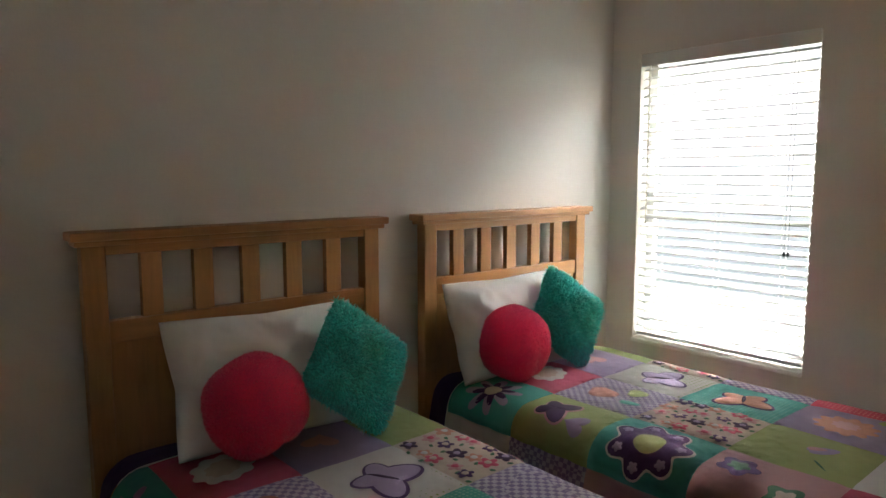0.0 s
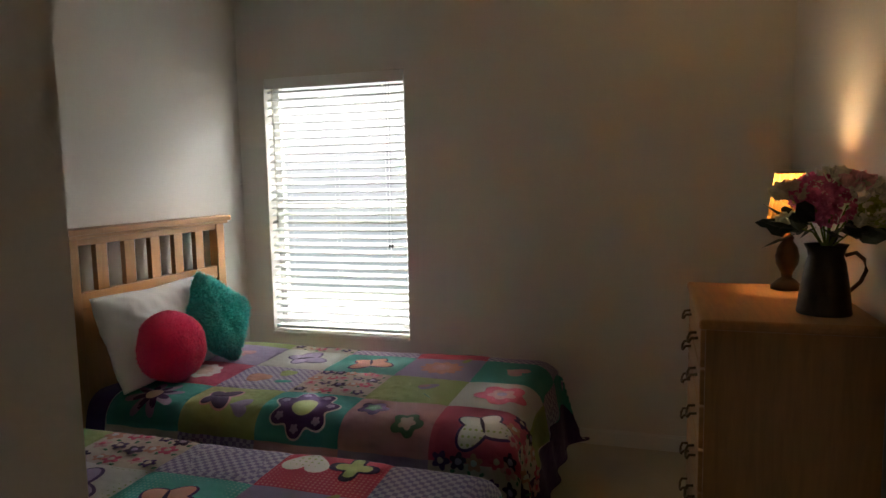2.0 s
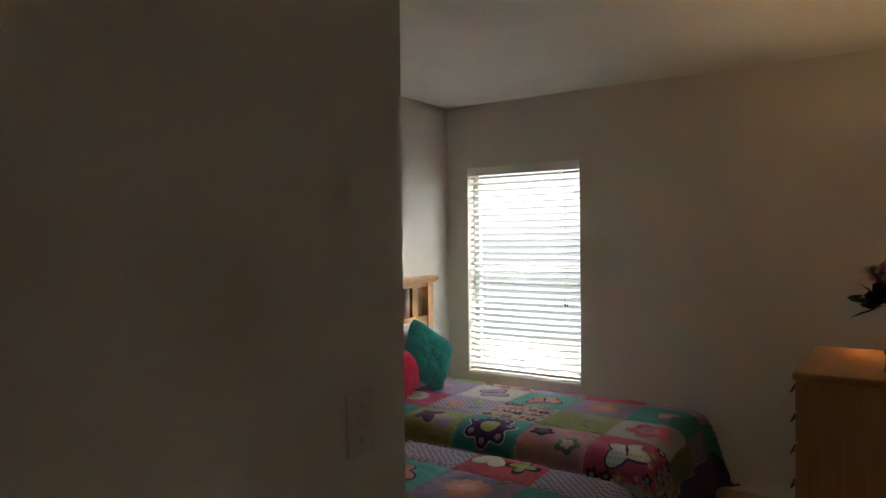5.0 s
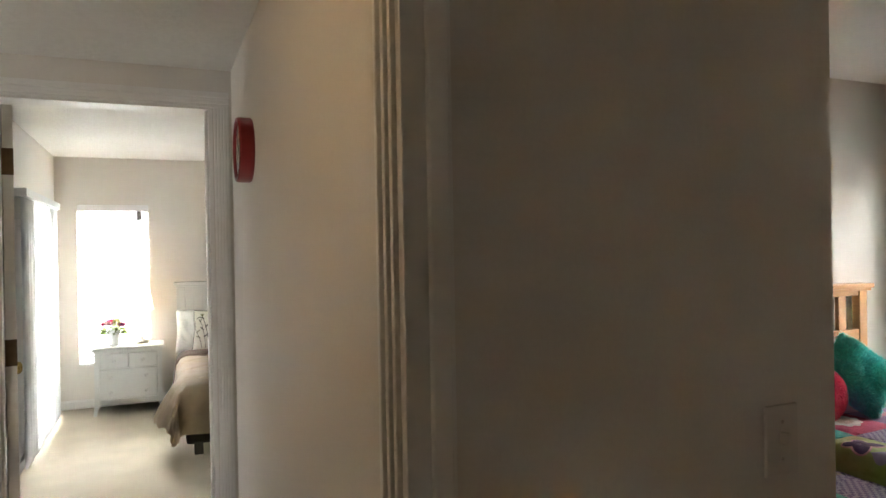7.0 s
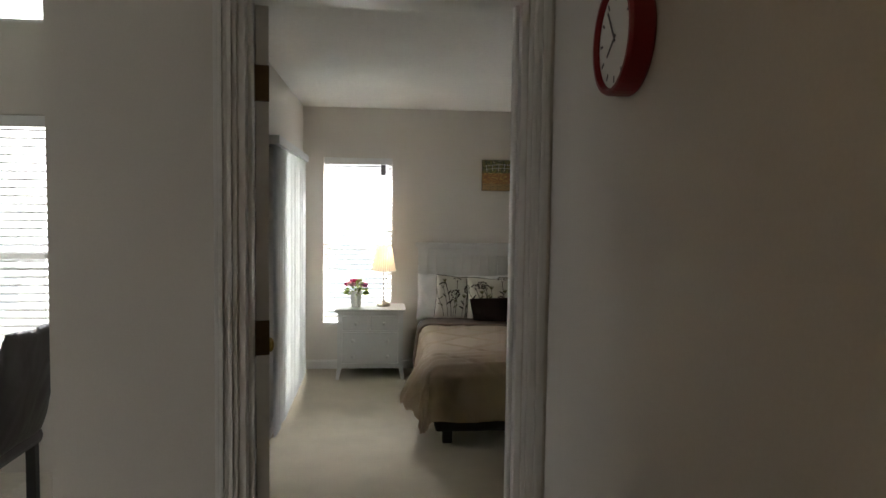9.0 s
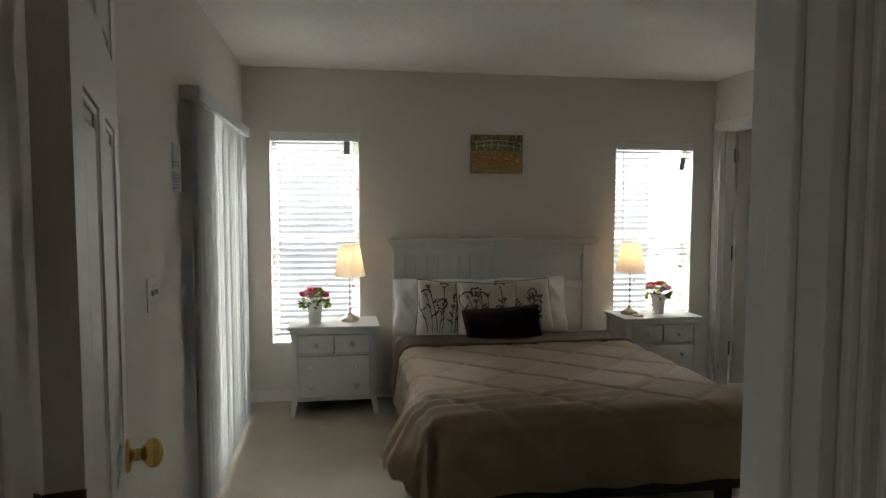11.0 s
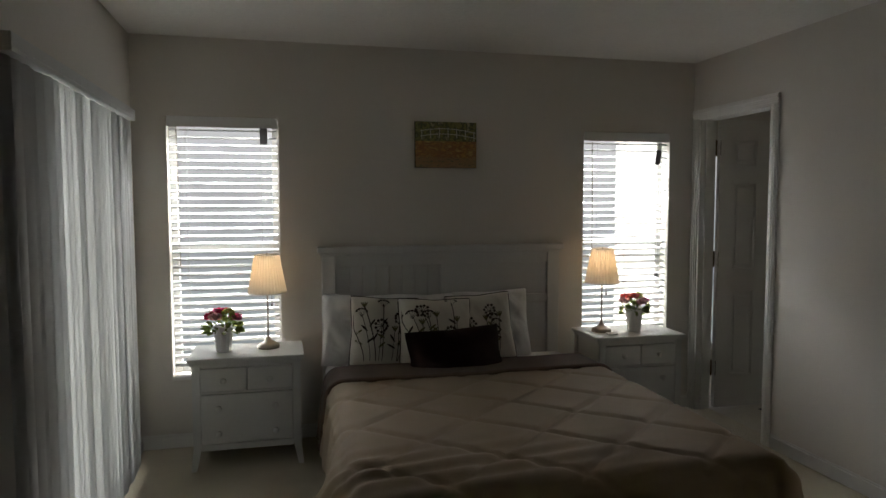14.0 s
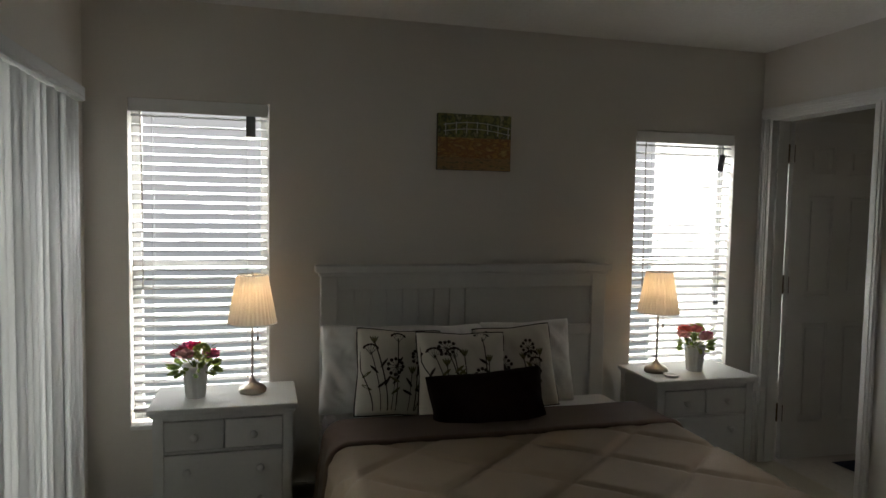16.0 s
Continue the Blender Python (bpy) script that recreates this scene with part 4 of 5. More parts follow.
def quilt(m, shift, seed):
    q = thing("patchwork_quilt", "patchwork quilt with flower and butterfly appliques spread on the bed", "quilt", m, "twin bed quilts")
    half, foot, top, r = 0.405, 1.70, 0.53, 0.10
    S, pw = 0.31, 0.342

    def place(p, b, lift=0.0):
        c = cloth_point(p, b, half, foot, top, r, seed, corner=0.22)
        if lift:
            e = 0.004
            n = (cloth_point(p + e, b, half, foot, top, r, seed, corner=0.22) - c).cross(c - cloth_point(p, b + e, half, foot, top, r, seed, corner=0.22))
            if n.length > 1e-9:
                n.normalize()
                if n.z < -0.1:
                    n = -n
                c = c + n * lift
        return c

    p_start = -0.575 - S + shift
    for i, row in enumerate(PATCHES):
        for j, (col, mot) in enumerate(row):
            p0, b0 = p_start + S * i, 0.12 + pw * j
            p1, b1 = p0 + S, b0 + pw
            if i == len(PATCHES) - 1:
                p1 = 0.80
            if i == 0:
                p0 = -0.80
            if j == 5:
                b1 = b0 + 0.15
            bm = bmesh.new()
            n = 12
            g = [[bm.verts.new(place(p0 + (p1 - p0) * a / n, b0 + (b1 - b0) * k / n, -0.0035 * (abs(2 * a / n - 1) ** 10 + abs(2 * k / n - 1) ** 10))) for a in range(n + 1)] for k in range(n + 1)]
            for k in range(n):
                for a in range(n):
                    bm.faces.new((g[k][a], g[k][a + 1], g[k + 1][a + 1], g[k + 1][a]))
            bmesh.ops.solidify(bm, geom=bm.faces[:], thickness=0.008)
            pt = part("patch", bm, QUILT[col], q, smooth=True)
            cx, cy = (p0 + p1) / 2, (b0 + b1) / 2
            turn = (0.0, 0.5, -0.6, 1.2)[(i * 3 + j) % 4] if mot not in ("heartx", "scatter", "smallflowers") else math.pi / 2
            for outline, c, layer in motif(mot):
                mb = bmesh.new()
                pts = [(cx + x * math.cos(turn) - y * math.sin(turn), cy + x * math.sin(turn) + y * math.cos(turn)) for x, y in outline]
                mx, my = sum(x for x, _ in pts) / len(pts), sum(y for _, y in pts) / len(pts)
                lift = 0.0035 + 0.0018 * layer
                rings = [[mb.verts.new(place(mx + (x - mx) * f, my + (y - my) * f, lift - 0.002 * (f > 0.99))) for x, y in pts] for f in (1.0, 0.66, 0.33)]
                mid = mb.verts.new(place(mx, my, lift))
                L = len(pts)
                for ra, rb in zip(rings, rings[1:]):
                    for k in range(L):
                        mb.faces.new((ra[k], ra[(k + 1) % L], rb[(k + 1) % L], rb[k]))
                for k in range(L):
                    mb.faces.new((rings[-1][k], rings[-1][(k + 1) % L], mid))
                part("applique", mb, QUILT[c], pt, smooth=True)
    # dark border along the head and the hems
    bm = bmesh.new()
    n = 60
    for pa, pb, ba, bb in ((-0.80, 0.80, 0.02, 0.12), (-0.88, -0.80, 0.02, 2.24), (-0.80, 0.80, 1.98, 2.24), (0.80, 0.88, 0.02, 2.24)):
        na, nb = (n, 6) if pb - pa > 0.5 else (3, n)
        g = [[bm.verts.new(place(pa + (pb - pa) * a / na, ba + (bb - ba) * k / nb)) for a in range(na + 1)] for k in range(nb + 1)]
        for k in range(nb):
            for a in range(na):
                bm.faces.new((g[k][a], g[k][a + 1], g[k + 1][a + 1], g[k + 1][a]))
    part("border", bm, QUILT["purple"], q, "dark purple quilt border", smooth=True)
    return q


def twin_bed(x0, x1, shift, seed):
    cx = (x0 + x1) / 2
    bed = thing("twin_bed", "twin bed with honey oak slatted headboard", "bed", pose(cx, HBY, 0), "twin beds")
    headboard(bed, x0 - cx, x1 - cx)
    w = 0.465
    part("mattress", boxes((-w, w, -1.75, -0.02, 0.30, 0.505), bevel=0.04), SHEET, bed)
    part("box_spring", boxes((-w, w, -1.75, -0.02, 0.12, 0.298), bevel=0.02), SHEET, bed)
    for sx in (-1, 1):
        for y in (-0.10, -1.68):
            part("leg", boxes((sx * 0.42 - 0.025, sx * 0.42 + 0.025, y - 0.025, y + 0.025, 0.0, 0.12), bevel=0.004), OLDBRASS, bed)
    quilt(pose(cx, HBY - 0.01, 0), shift, seed)


HBY = -0.165
twin_bed(1.222, 2.302, -0.135, 1.0)
twin_bed(2.465, 3.560, 0.0, 5.0)
for cx, px, sd_ in ((1.76, 0.0, 2), (2.99, -0.11, 9)):
    pillow("bed_pillow", "white cotton bed pillow propped against the headboard", SHEET, 0.66, 0.41, 0.17, pose(cx + px + (0.0 if cx < 2 else -0.02), HBY - 0.135, 0.725, -20, 1 if cx < 2 else 0, 0), sd_, 0.011, "white pillows")
fur_pillow("pink_ball_pillow", "round hot pink plush throw pillow", PINKFUR, "ball", pose(1.625, -0.46, 0.692, -14, 0, 6), 3, "pink plush pillows")
fur_pillow("pink_ball_pillow", "round hot pink plush throw pillow", PINKFUR, "ball", pose(2.745, -0.43, 0.682, -12, 0, -10), 4, "pink plush pillows")
fur_pillow("teal_fur_pillow", "shaggy teal square pillow set on its corner", TEALFUR, "square", pose(1.975, -0.45, 0.735, -20, 0, 10) @ pose(0, 0, 0, 0, 42, 0), 5, "teal plush pillows")
fur_pillow("teal_fur_pillow", "shaggy teal square pillow set on its corner", TEALFUR, "square", pose(3.085, -0.41, 0.735, -20, 0, -6) @ pose(0, 0, 0, 0, 38, 0), 6, "teal plush pillows")

# ---- chest of drawers with lamp and flowers ----
dr = thing("chest_of_drawers", "honey oak chest of drawers with dark pulls", "dresser", pose(2.637, TS + 0.035, 0))
DW, DD, DHT = 0.335, 0.425, 0.985
for x in (-DW + 0.01, DW - 0.03):
    part("side", boxes((x, x + 0.02, 0.0, DD, 0.0, DHT - 0.028), bevel=0.002), OAKV, dr)
part("top", boxes((-DW - 0.004, DW + 0.004, -0.005, DD + 0.018, DHT - 0.028, DHT), bevel=0.009), OAK, dr)
part("back", boxes((-DW + 0.03, DW - 0.03, 0.0, 0.012, 0.03, DHT - 0.028)), OAK, dr)
part("plinth", boxes((-DW + 0.03, DW - 0.03, DD - 0.03, DD - 0.012, 0.0, 0.075), bevel=0.002), OAK, dr)
zed = [0.08, 0.225, 0.36, 0.487, 0.612, 0.737, 0.842, 0.952]
for z0, z1 in zip(zed, zed[1:]):
    dw = part("drawer", boxes((-DW + 0.032, DW - 0.032, DD - 0.32, DD + 0.012, z0 + 0.003, z1 - 0.003), bevel=0.004), OAK, dr)
    for x in (-0.17, 0.17):
        hb_ = bmesh.new()
        zc = (z0 + z1) / 2
        tube(hb_, [(x - 0.036, DD + 0.012, zc + 0.008), (x - 0.036, DD + 0.030, zc + 0.006), (x - 0.030, DD + 0.036, zc - 0.006), (x, DD + 0.038, zc - 0.012), (x + 0.030, DD + 0.036, zc - 0.006), (x + 0.036, DD + 0.030, zc + 0.006), (x + 0.036, DD + 0.012, zc + 0.008)], 0.0042, 8)
        part("drawer_pull", hb_, OLDBRASS, dw, "dark bronze bail pull", smooth=True)

AMBER = bpy.data.materials.new("amber_lampshade")
CREAMSHADE = bpy.data.materials.new("pleated_cream_lampshade")
for mm, c, tr in ((AMBER, (0.55, 0.27, 0.07), 0.16), (CREAMSHADE, (0.88, 0.80, 0.68), 0.5)):
    mm.use_nodes = True
    nt = mm.node_tree
    pb = nt.nodes["Principled BSDF"]
    pb.inputs["Base Color"].default_value, pb.inputs["Roughness"].default_value = (*c, 1), 0.8
    tl, mx = nt.nodes.new("ShaderNodeBsdfTranslucent"), nt.nodes.new("ShaderNodeMixShader")
    tl.inputs[0].default_value = (*c, 1)
    mx.inputs[0].default_value = tr
    nt.links.new(pb.outputs[0], mx.inputs[1]), nt.links.new(tl.outputs[0], mx.inputs[2])
    nt.links.new(mx.outputs[0], nt.nodes["Material Output"].inputs[0])
BULB = glowing("warm_bulb_glass", (1.0, 0.72, 0.38), 6.0)


def lamp_light(name, at, energy, radius=0.02):
    l = new(name, bpy.data.lights.new(name, "POINT"))
    l.data.energy, l.data.shadow_soft_size, l.data.color = energy, radius, (1.0, 0.66, 0.32) if radius < 0.04 else (1.0, 0.68, 0.38)
    l.location = at
    return l


def shade_mesh(r0, r1, z0, z1, pleats):
    bm = bmesh.new()
    n = pleats * 2
    rings = []
    for f in (0, 0.33, 0.66, 1):
        r, z = r0 + (r1 - r0) * f, z0 + (z1 - z0) * f
        rings.append([bm.verts.new(((r + (0.0016 if i % 2 else -0.0016)) * math.cos(2 * math.pi * i / n), (r + (0.0016 if i % 2 else -0.0016)) * math.sin(2 * math.pi * i / n), z)) for i in range(n)])
    for a, b in zip(rings, rings[1:]):
        for i in range(n):
            bm.faces.new((a[i], a[(i + 1) % n], b[(i + 1) % n], b[i]))
    return bm


dl = thing("bronze_table_lamp", "small bronze urn table lamp with amber shade, lit", "table lamp", pose(2.868, -2.812, DHT))
bm = bmesh.new()
lathe(bm, [(0.048, 0), (0.048, 0.012), (0.038, 0.022), (0.030, 0.03), (0.016, 0.04), (0.018, 0.055), (0.034, 0.085), (0.037, 0.11), (0.030, 0.14), (0.016, 0.162), (0.020, 0.172), (0.012, 0.18), (0.006, 0.19), (0.006, 0.25)], 24)
part("base", bm, BRONZE, dl, smooth=True)
ash = part("shade", shade_mesh(0.064, 0.043, 0.225, 0.385, 20), AMBER, dl, "amber fabric shade glowing from inside")
for r, z in ((0.064, 0.225), (0.043, 0.385)):
    rb = bmesh.new()
    tube(rb, [(r * math.cos(2 * math.pi * k / 32), r * math.sin(2 * math.pi * k / 32), z) for k in range(33)], 0.0035, 5)
    part("shade_trim", rb, BRONZE, ash, "dark trim band")
bm = bmesh.new()
bmesh.ops.create_uvsphere(bm, u_segments=14, v_segments=10, radius=0.020, matrix=Matrix.Translation((0, 0, 0.285)))
part("bulb", bm, BULB, dl, smooth=True)
lamp_light("dresser_lamp_light", (2.868, -2.812, DHT + 0.352), DRESSER_W)

# ---- flowers ----
PET = {k: material("petal_" + k, c, 0.7, var=0.25, scale=25, grain=90, bump=0.1, sheen=0.2) for k, c in (("pink", (0.72, 0.16, 0.30)), ("rose", (0.55, 0.02, 0.09)), ("blush", (0.80, 0.45, 0.44)), ("cream", (0.76, 0.72, 0.54)), ("lime", (0.42, 0.48, 0.12)), ("coral", (0.75, 0.22, 0.18)))}
LEAF = material("silk_leaf", (0.20, 0.27, 0.06), 0.6, var=0.35, scale=20, bump=0.1)
for pm in [*PET.values(), LEAF]:
    nt = pm.node_tree
    tl, mx = nt.nodes.new("ShaderNodeBsdfTranslucent"), nt.nodes.new("ShaderNodeMixShader")
    pb = nt.nodes["Principled BSDF"]
    nt.links.new(pb.inputs["Base Color"].links[0].from_socket, tl.inputs[0])
    mx.inputs[0].default_value = 0.4
    nt.links.new(pb.outputs[0], mx.inputs[1]), nt.links.new(tl.outputs[0], mx.inputs[2])
    nt.links.new(mx.outputs[0], nt.nodes["Material Output"].inputs[0])
DLEAF = material("dark_silk_leaf", (0.016, 0.03, 0.012), 0.55, var=0.35, scale=20, bump=0.1)


def petal(bm, at, d, w, l, cup):
    """A cupped leaf or petal from a point along direction d."""
    d = Vector(d).normalized()
    s = d.orthogonal().normalized()
    s = Matrix.Rotation(cup * 9.1, 3, d) @ s
    u = d.cross(s)
    at = Vector(at)
    p = [at, at + d * l * 0.4 + s * w / 2 + u * w * 0.15, at + d * l * 0.8 + s * w * 0.38 + u * w * 0.28, at + d * l + u * w * 0.35, at + d * l * 0.8 - s * w * 0.38 + u * w * 0.28, at + d * l * 0.4 - s * w / 2 + u * w * 0.15, at + d * l * 0.55]
    v = [bm.verts.new(x) for x in p]
    for i in range(6):
        bm.faces.new((v[i], v[(i + 1) % 6], v[6]))


def blossom(parent, at, r, mat, kind, seed):
    rnd = random.Random(seed)
    bm = bmesh.new()
    at = Vector(at)
    if kind == "mophead":
        for i in range(85):
            d = Vector((rnd.gauss(0, 1), rnd.gauss(0, 1), rnd.gauss(0.25, 1))).normalized()
            for k in range(4):
                a = k * math.pi / 2 + rnd.random()
                t = d.orthogonal().normalized()
                t = Matrix.Rotation(a, 3, d) @ t
                petal(bm, at + d * r * rnd.uniform(0.75, 1.0), t + d * 0.4, r * 0.26, r * 0.26, rnd.random())
    else:
        for layer, n in ((0.25, 4), (0.55, 6), (0.8, 8), (1.0, 9)):
            for k in range(n):
                a = 2 * math.pi * k / n + layer * 5 + rnd.uniform(-.2, .2)
                d = Vector((math.cos(a) * layer, math.sin(a) * layer, 1.15 - layer * 0.75)) + Vector(at - Vector((0, 0, at.z - 0.15))) * 1.5
                petal(bm, at - Vector((0, 0, r * 0.4)), d, r * 0.75, r * (0.9 + 0.3 * layer), rnd.random())
    return part("blossom", bm, mat, parent)


def bouquet(parent, centre, spread, flowers, leaves, seed, stem_from, leafmat, lw=0.03, ll=0.07):
    rnd = random.Random(seed)
    sb = bmesh.new()
    for k, (dx, dy, dz, r, mat, kind) in enumerate(flowers):
        at = Vector(centre) + Vector((dx, dy, dz))
        blossom(parent, at, r, PET[mat], kind, seed * 50 + k)
        tube(sb, [stem_from, (Vector(stem_from) + at) / 2 + Vector((rnd.uniform(-.01, .01), rnd.uniform(-.01, .01), 0.01)), at - Vector((0, 0, r * 0.3))], 0.0025, 5)
    part("stems", sb, LEAF, parent)
    for k in range(leaves):
        lb = bmesh.new()
        a, e = rnd.uniform(0, 2 * math.pi), rnd.uniform(-0.35, 0.5)
        d = Vector((math.cos(a) * math.cos(e), math.sin(a) * math.cos(e), math.sin(e)))
        o = Vector(centre) + Vector((d.x * spread * 0.55, d.y * spread * 0.55, d.z * spread * 0.3 - spread * 0.32))
        petal(lb, o, d, lw * rnd.uniform(0.7, 1.3), ll * rnd.uniform(0.7, 1.3), rnd.random())
        part("leaf", lb, leafmat, parent)


jug = thing("flower_jug", "dark tin pitcher of pink and cream silk flowers", "vase of flowers", pose(2.462, -2.836, DHT))
bm = bmesh.new()
lathe(bm, [(0.067, 0), (0.069, 0.004), (0.067, 0.012), (0.061, 0.07), (0.049, 0.14), (0.043, 0.158), (0.048, 0.178), (0.055, 0.19), (0.051, 0.19), (0.042, 0.165), (0.04, 0.15), (0.001, 0.145)], 28)
part("pitcher", bm, GALV, jug, smooth=True)
bm = bmesh.new()
tube(bm, [(0, -0.046, 0.160), (0, -0.072, 0.168), (0, -0.092, 0.150), (0, -0.098, 0.120), (0, -0.086, 0.09), (0, -0.060, 0.062)], 0.0055, 8)
part("handle", bm, GALV, jug, smooth=True)
bouquet(jug, (0, 0, 0.285), 0.16,
        [(0.0, 0.035, 0.035, 0.058, "pink", "mophead"), (-0.03, 0.0, 0.01, 0.056, "pink", "mophead"), (-0.02, -0.085, 0.02, 0.066, "cream", "mophead"), (0.02, 0.09, 0.05, 0.055, "cream", "rose"),
         (0.03, -0.02, 0.085, 0.055, "cream", "rose"), (-0.03, -0.06, 0.075, 0.048, "blush", "rose"), (0.0, 0.085, -0.03, 0.048, "cream", "rose"), (-0.02, -0.125, -0.005, 0.05, "lime", "mophead"), (0.05, 0.03, 0.03, 0.04, "blush", "rose")],
        34, 21, (0, 0, 0.17), DLEAF, 0.042, 0.085)

# ---- main bed ----
MB = thing("queen_bed", "queen bed with white panelled wooden headboard", "bed", pose(0.623, MN - 0.062, 0))
HW = 0.774
for z0, z1 in ((1.035, 1.10), (0.78, 0.835)):
    part("rail", boxes((-HW + 0.105, HW - 0.105, -0.004, 0.04, z0, z1), bevel=0.003), WHITEW, MB)
part("cap", boxes((-HW + 0.016, HW - 0.016, -0.016, 0.052, 1.10, 1.118), (-HW, HW, -0.028, 0.058, 1.118, 1.152), bevel=0.005), WHITEW, MB)
for s in (-1, 1):
    part("post", boxes((s * (HW - 0.065) - 0.04, s * (HW - 0.065) + 0.04, -0.008, 0.045, 0.0, 1.10), bevel=0.004), WHITEW, MB)
part("centre_stile", boxes((-0.03, 0.045, -0.004, 0.04, 0.30, 1.035), bevel=0.003), WHITEW, MB)
for side in (0, 1):
    a, b = ((-HW + 0.105, -0.03), (0.045, HW - 0.105))[side]
    n = (8, 1)[side]
    for k in range(n):
        u0, u1 = a + (b - a) * k / n, a + (b - a) * (k + 1) / n
        part(("beadboard", "panel")[side], boxes((u0 + 0.001, u1 - 0.001, 0.012, 0.028, 0.835, 1.035), bevel=0.0028), WHITEW, MB)
    part("lower_panel", boxes((a, b, 0.012, 0.028, 0.30, 0.78)), WHITEW, MB)
# box spring and legs take the shade under the bed as their colour
part("box_spring", boxes((-0.745, 0.745, -2.02, -0.03, 0.10, 0.30), bevel=0.02), BED_SHADE, MB)
part("mattress", boxes((-0.745, 0.745, -2.03, -0.03, 0.30, 0.475), bevel=0.05), SHEET, MB)
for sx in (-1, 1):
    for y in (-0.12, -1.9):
        part("leg", boxes((sx * 0.66 - 0.03, sx * 0.66 + 0.03, y - 0.03, y + 0.03, 0.0, 0.10), bevel=0.004), BED_SHADE, MB)


def comforter():
    """Quilted tan comforter with its dark lining folded back at the head."""
    q = thing("comforter", "tan diamond-quilted comforter with taupe lining folded back at the head", "comforter", pose(0.618, MN - 0.062, 0))
    half, foot, top, r = 0.682, 1.98, 0.515, 0.085

    def place(p, b, lift=0.0, quilted=True):
        c = cloth_point(p, b, half, foot, top, r, 3.3, low=0.125, wave=0.010, flare=0.10)
        if quilted:
            u, v = p / 0.46 + (b - 0.8) / 0.40, p / 0.46 - (b - 0.8) / 0.40
            e = min(abs(u - round(u)), abs(v - round(v)))
            c.z += 0.014 * (1 - math.exp(-(e / 0.042) ** 2)) * (1.0 if c.z > top - 0.03 else 0.3)
            if c.z < top - 0.04:
                k = 0.006 * (1 - math.exp(-(e / 0.07) ** 2))
                if abs(p) > half:
                    c.x += math.copysign(k, p)
                else:
                    c.y -= k
        # loose corner swung out at the foot on the window side of the sliding door
        if p < -half:
            s = (-p - half)
            w = math.exp(-((b - 1.78) / 0.28) ** 2)
            c.x -= 0.42 * w * s
            c.z += 0.05 * w * min(1, s / 0.3)
        # soft folds near the foot edge
        fl = math.exp(-((b - 1.86) / 0.16) ** 2) * max(0, 1 - (p + 0.7) / 1.2)
        c.z += 0.012 * fl * math.sin(b * 62 + p * 9)
        c.z += lift
        return c

    def sheet(nm, mat, p0, p1, b0, b1, na, nb, lift, quilted, label=""):
        bm = bmesh.new()
        g = [[bm.verts.new(place(p0 + (p1 - p0) * a / na, b0 + (b1 - b0) * k / nb, lift, quilted)) for a in range(na + 1)] for k in range(nb + 1)]
        for k in range(nb):
            for a in range(na):
                bm.faces.new((g[k][a], g[k][a + 1], g[k + 1][a + 1], g[k + 1][a]))
        bmesh.ops.solidify(bm, geom=bm.faces[:], thickness=0.014)
        return part(nm, bm, mat, q, label, smooth=True)

    sheet("cover", TAN, -1.05, 1.05, 0.70, 2.36, 150, 120, 0.0, True)
    sheet("folded_lining", DARKTAN, -1.09, 1.09, 0.43, 0.715, 110, 16, 0.024, False, "dark taupe lining turned back")
    bm = bmesh.new()
    n = 110
    tube(bm, [place(-1.07 + 2.14 * k / n, 0.712, 0.018, False) for k in range(n + 1)], 0.013, 8)
    part("fold_roll", bm, DARKTAN, q, smooth=True)
    return q


comforter()

PRINT = material("cream_print_cotton", (0.64, 0.60, 0.52), 0.88, var=0.05, scale=7, grain=320, bump=0.2)
STEM = material("printed_dark_brown", (0.035, 0.022, 0.018), 0.85, var=0.2)
SAGE = material("printed_olive", (0.13, 0.12, 0.05), 0.85, var=0.2)


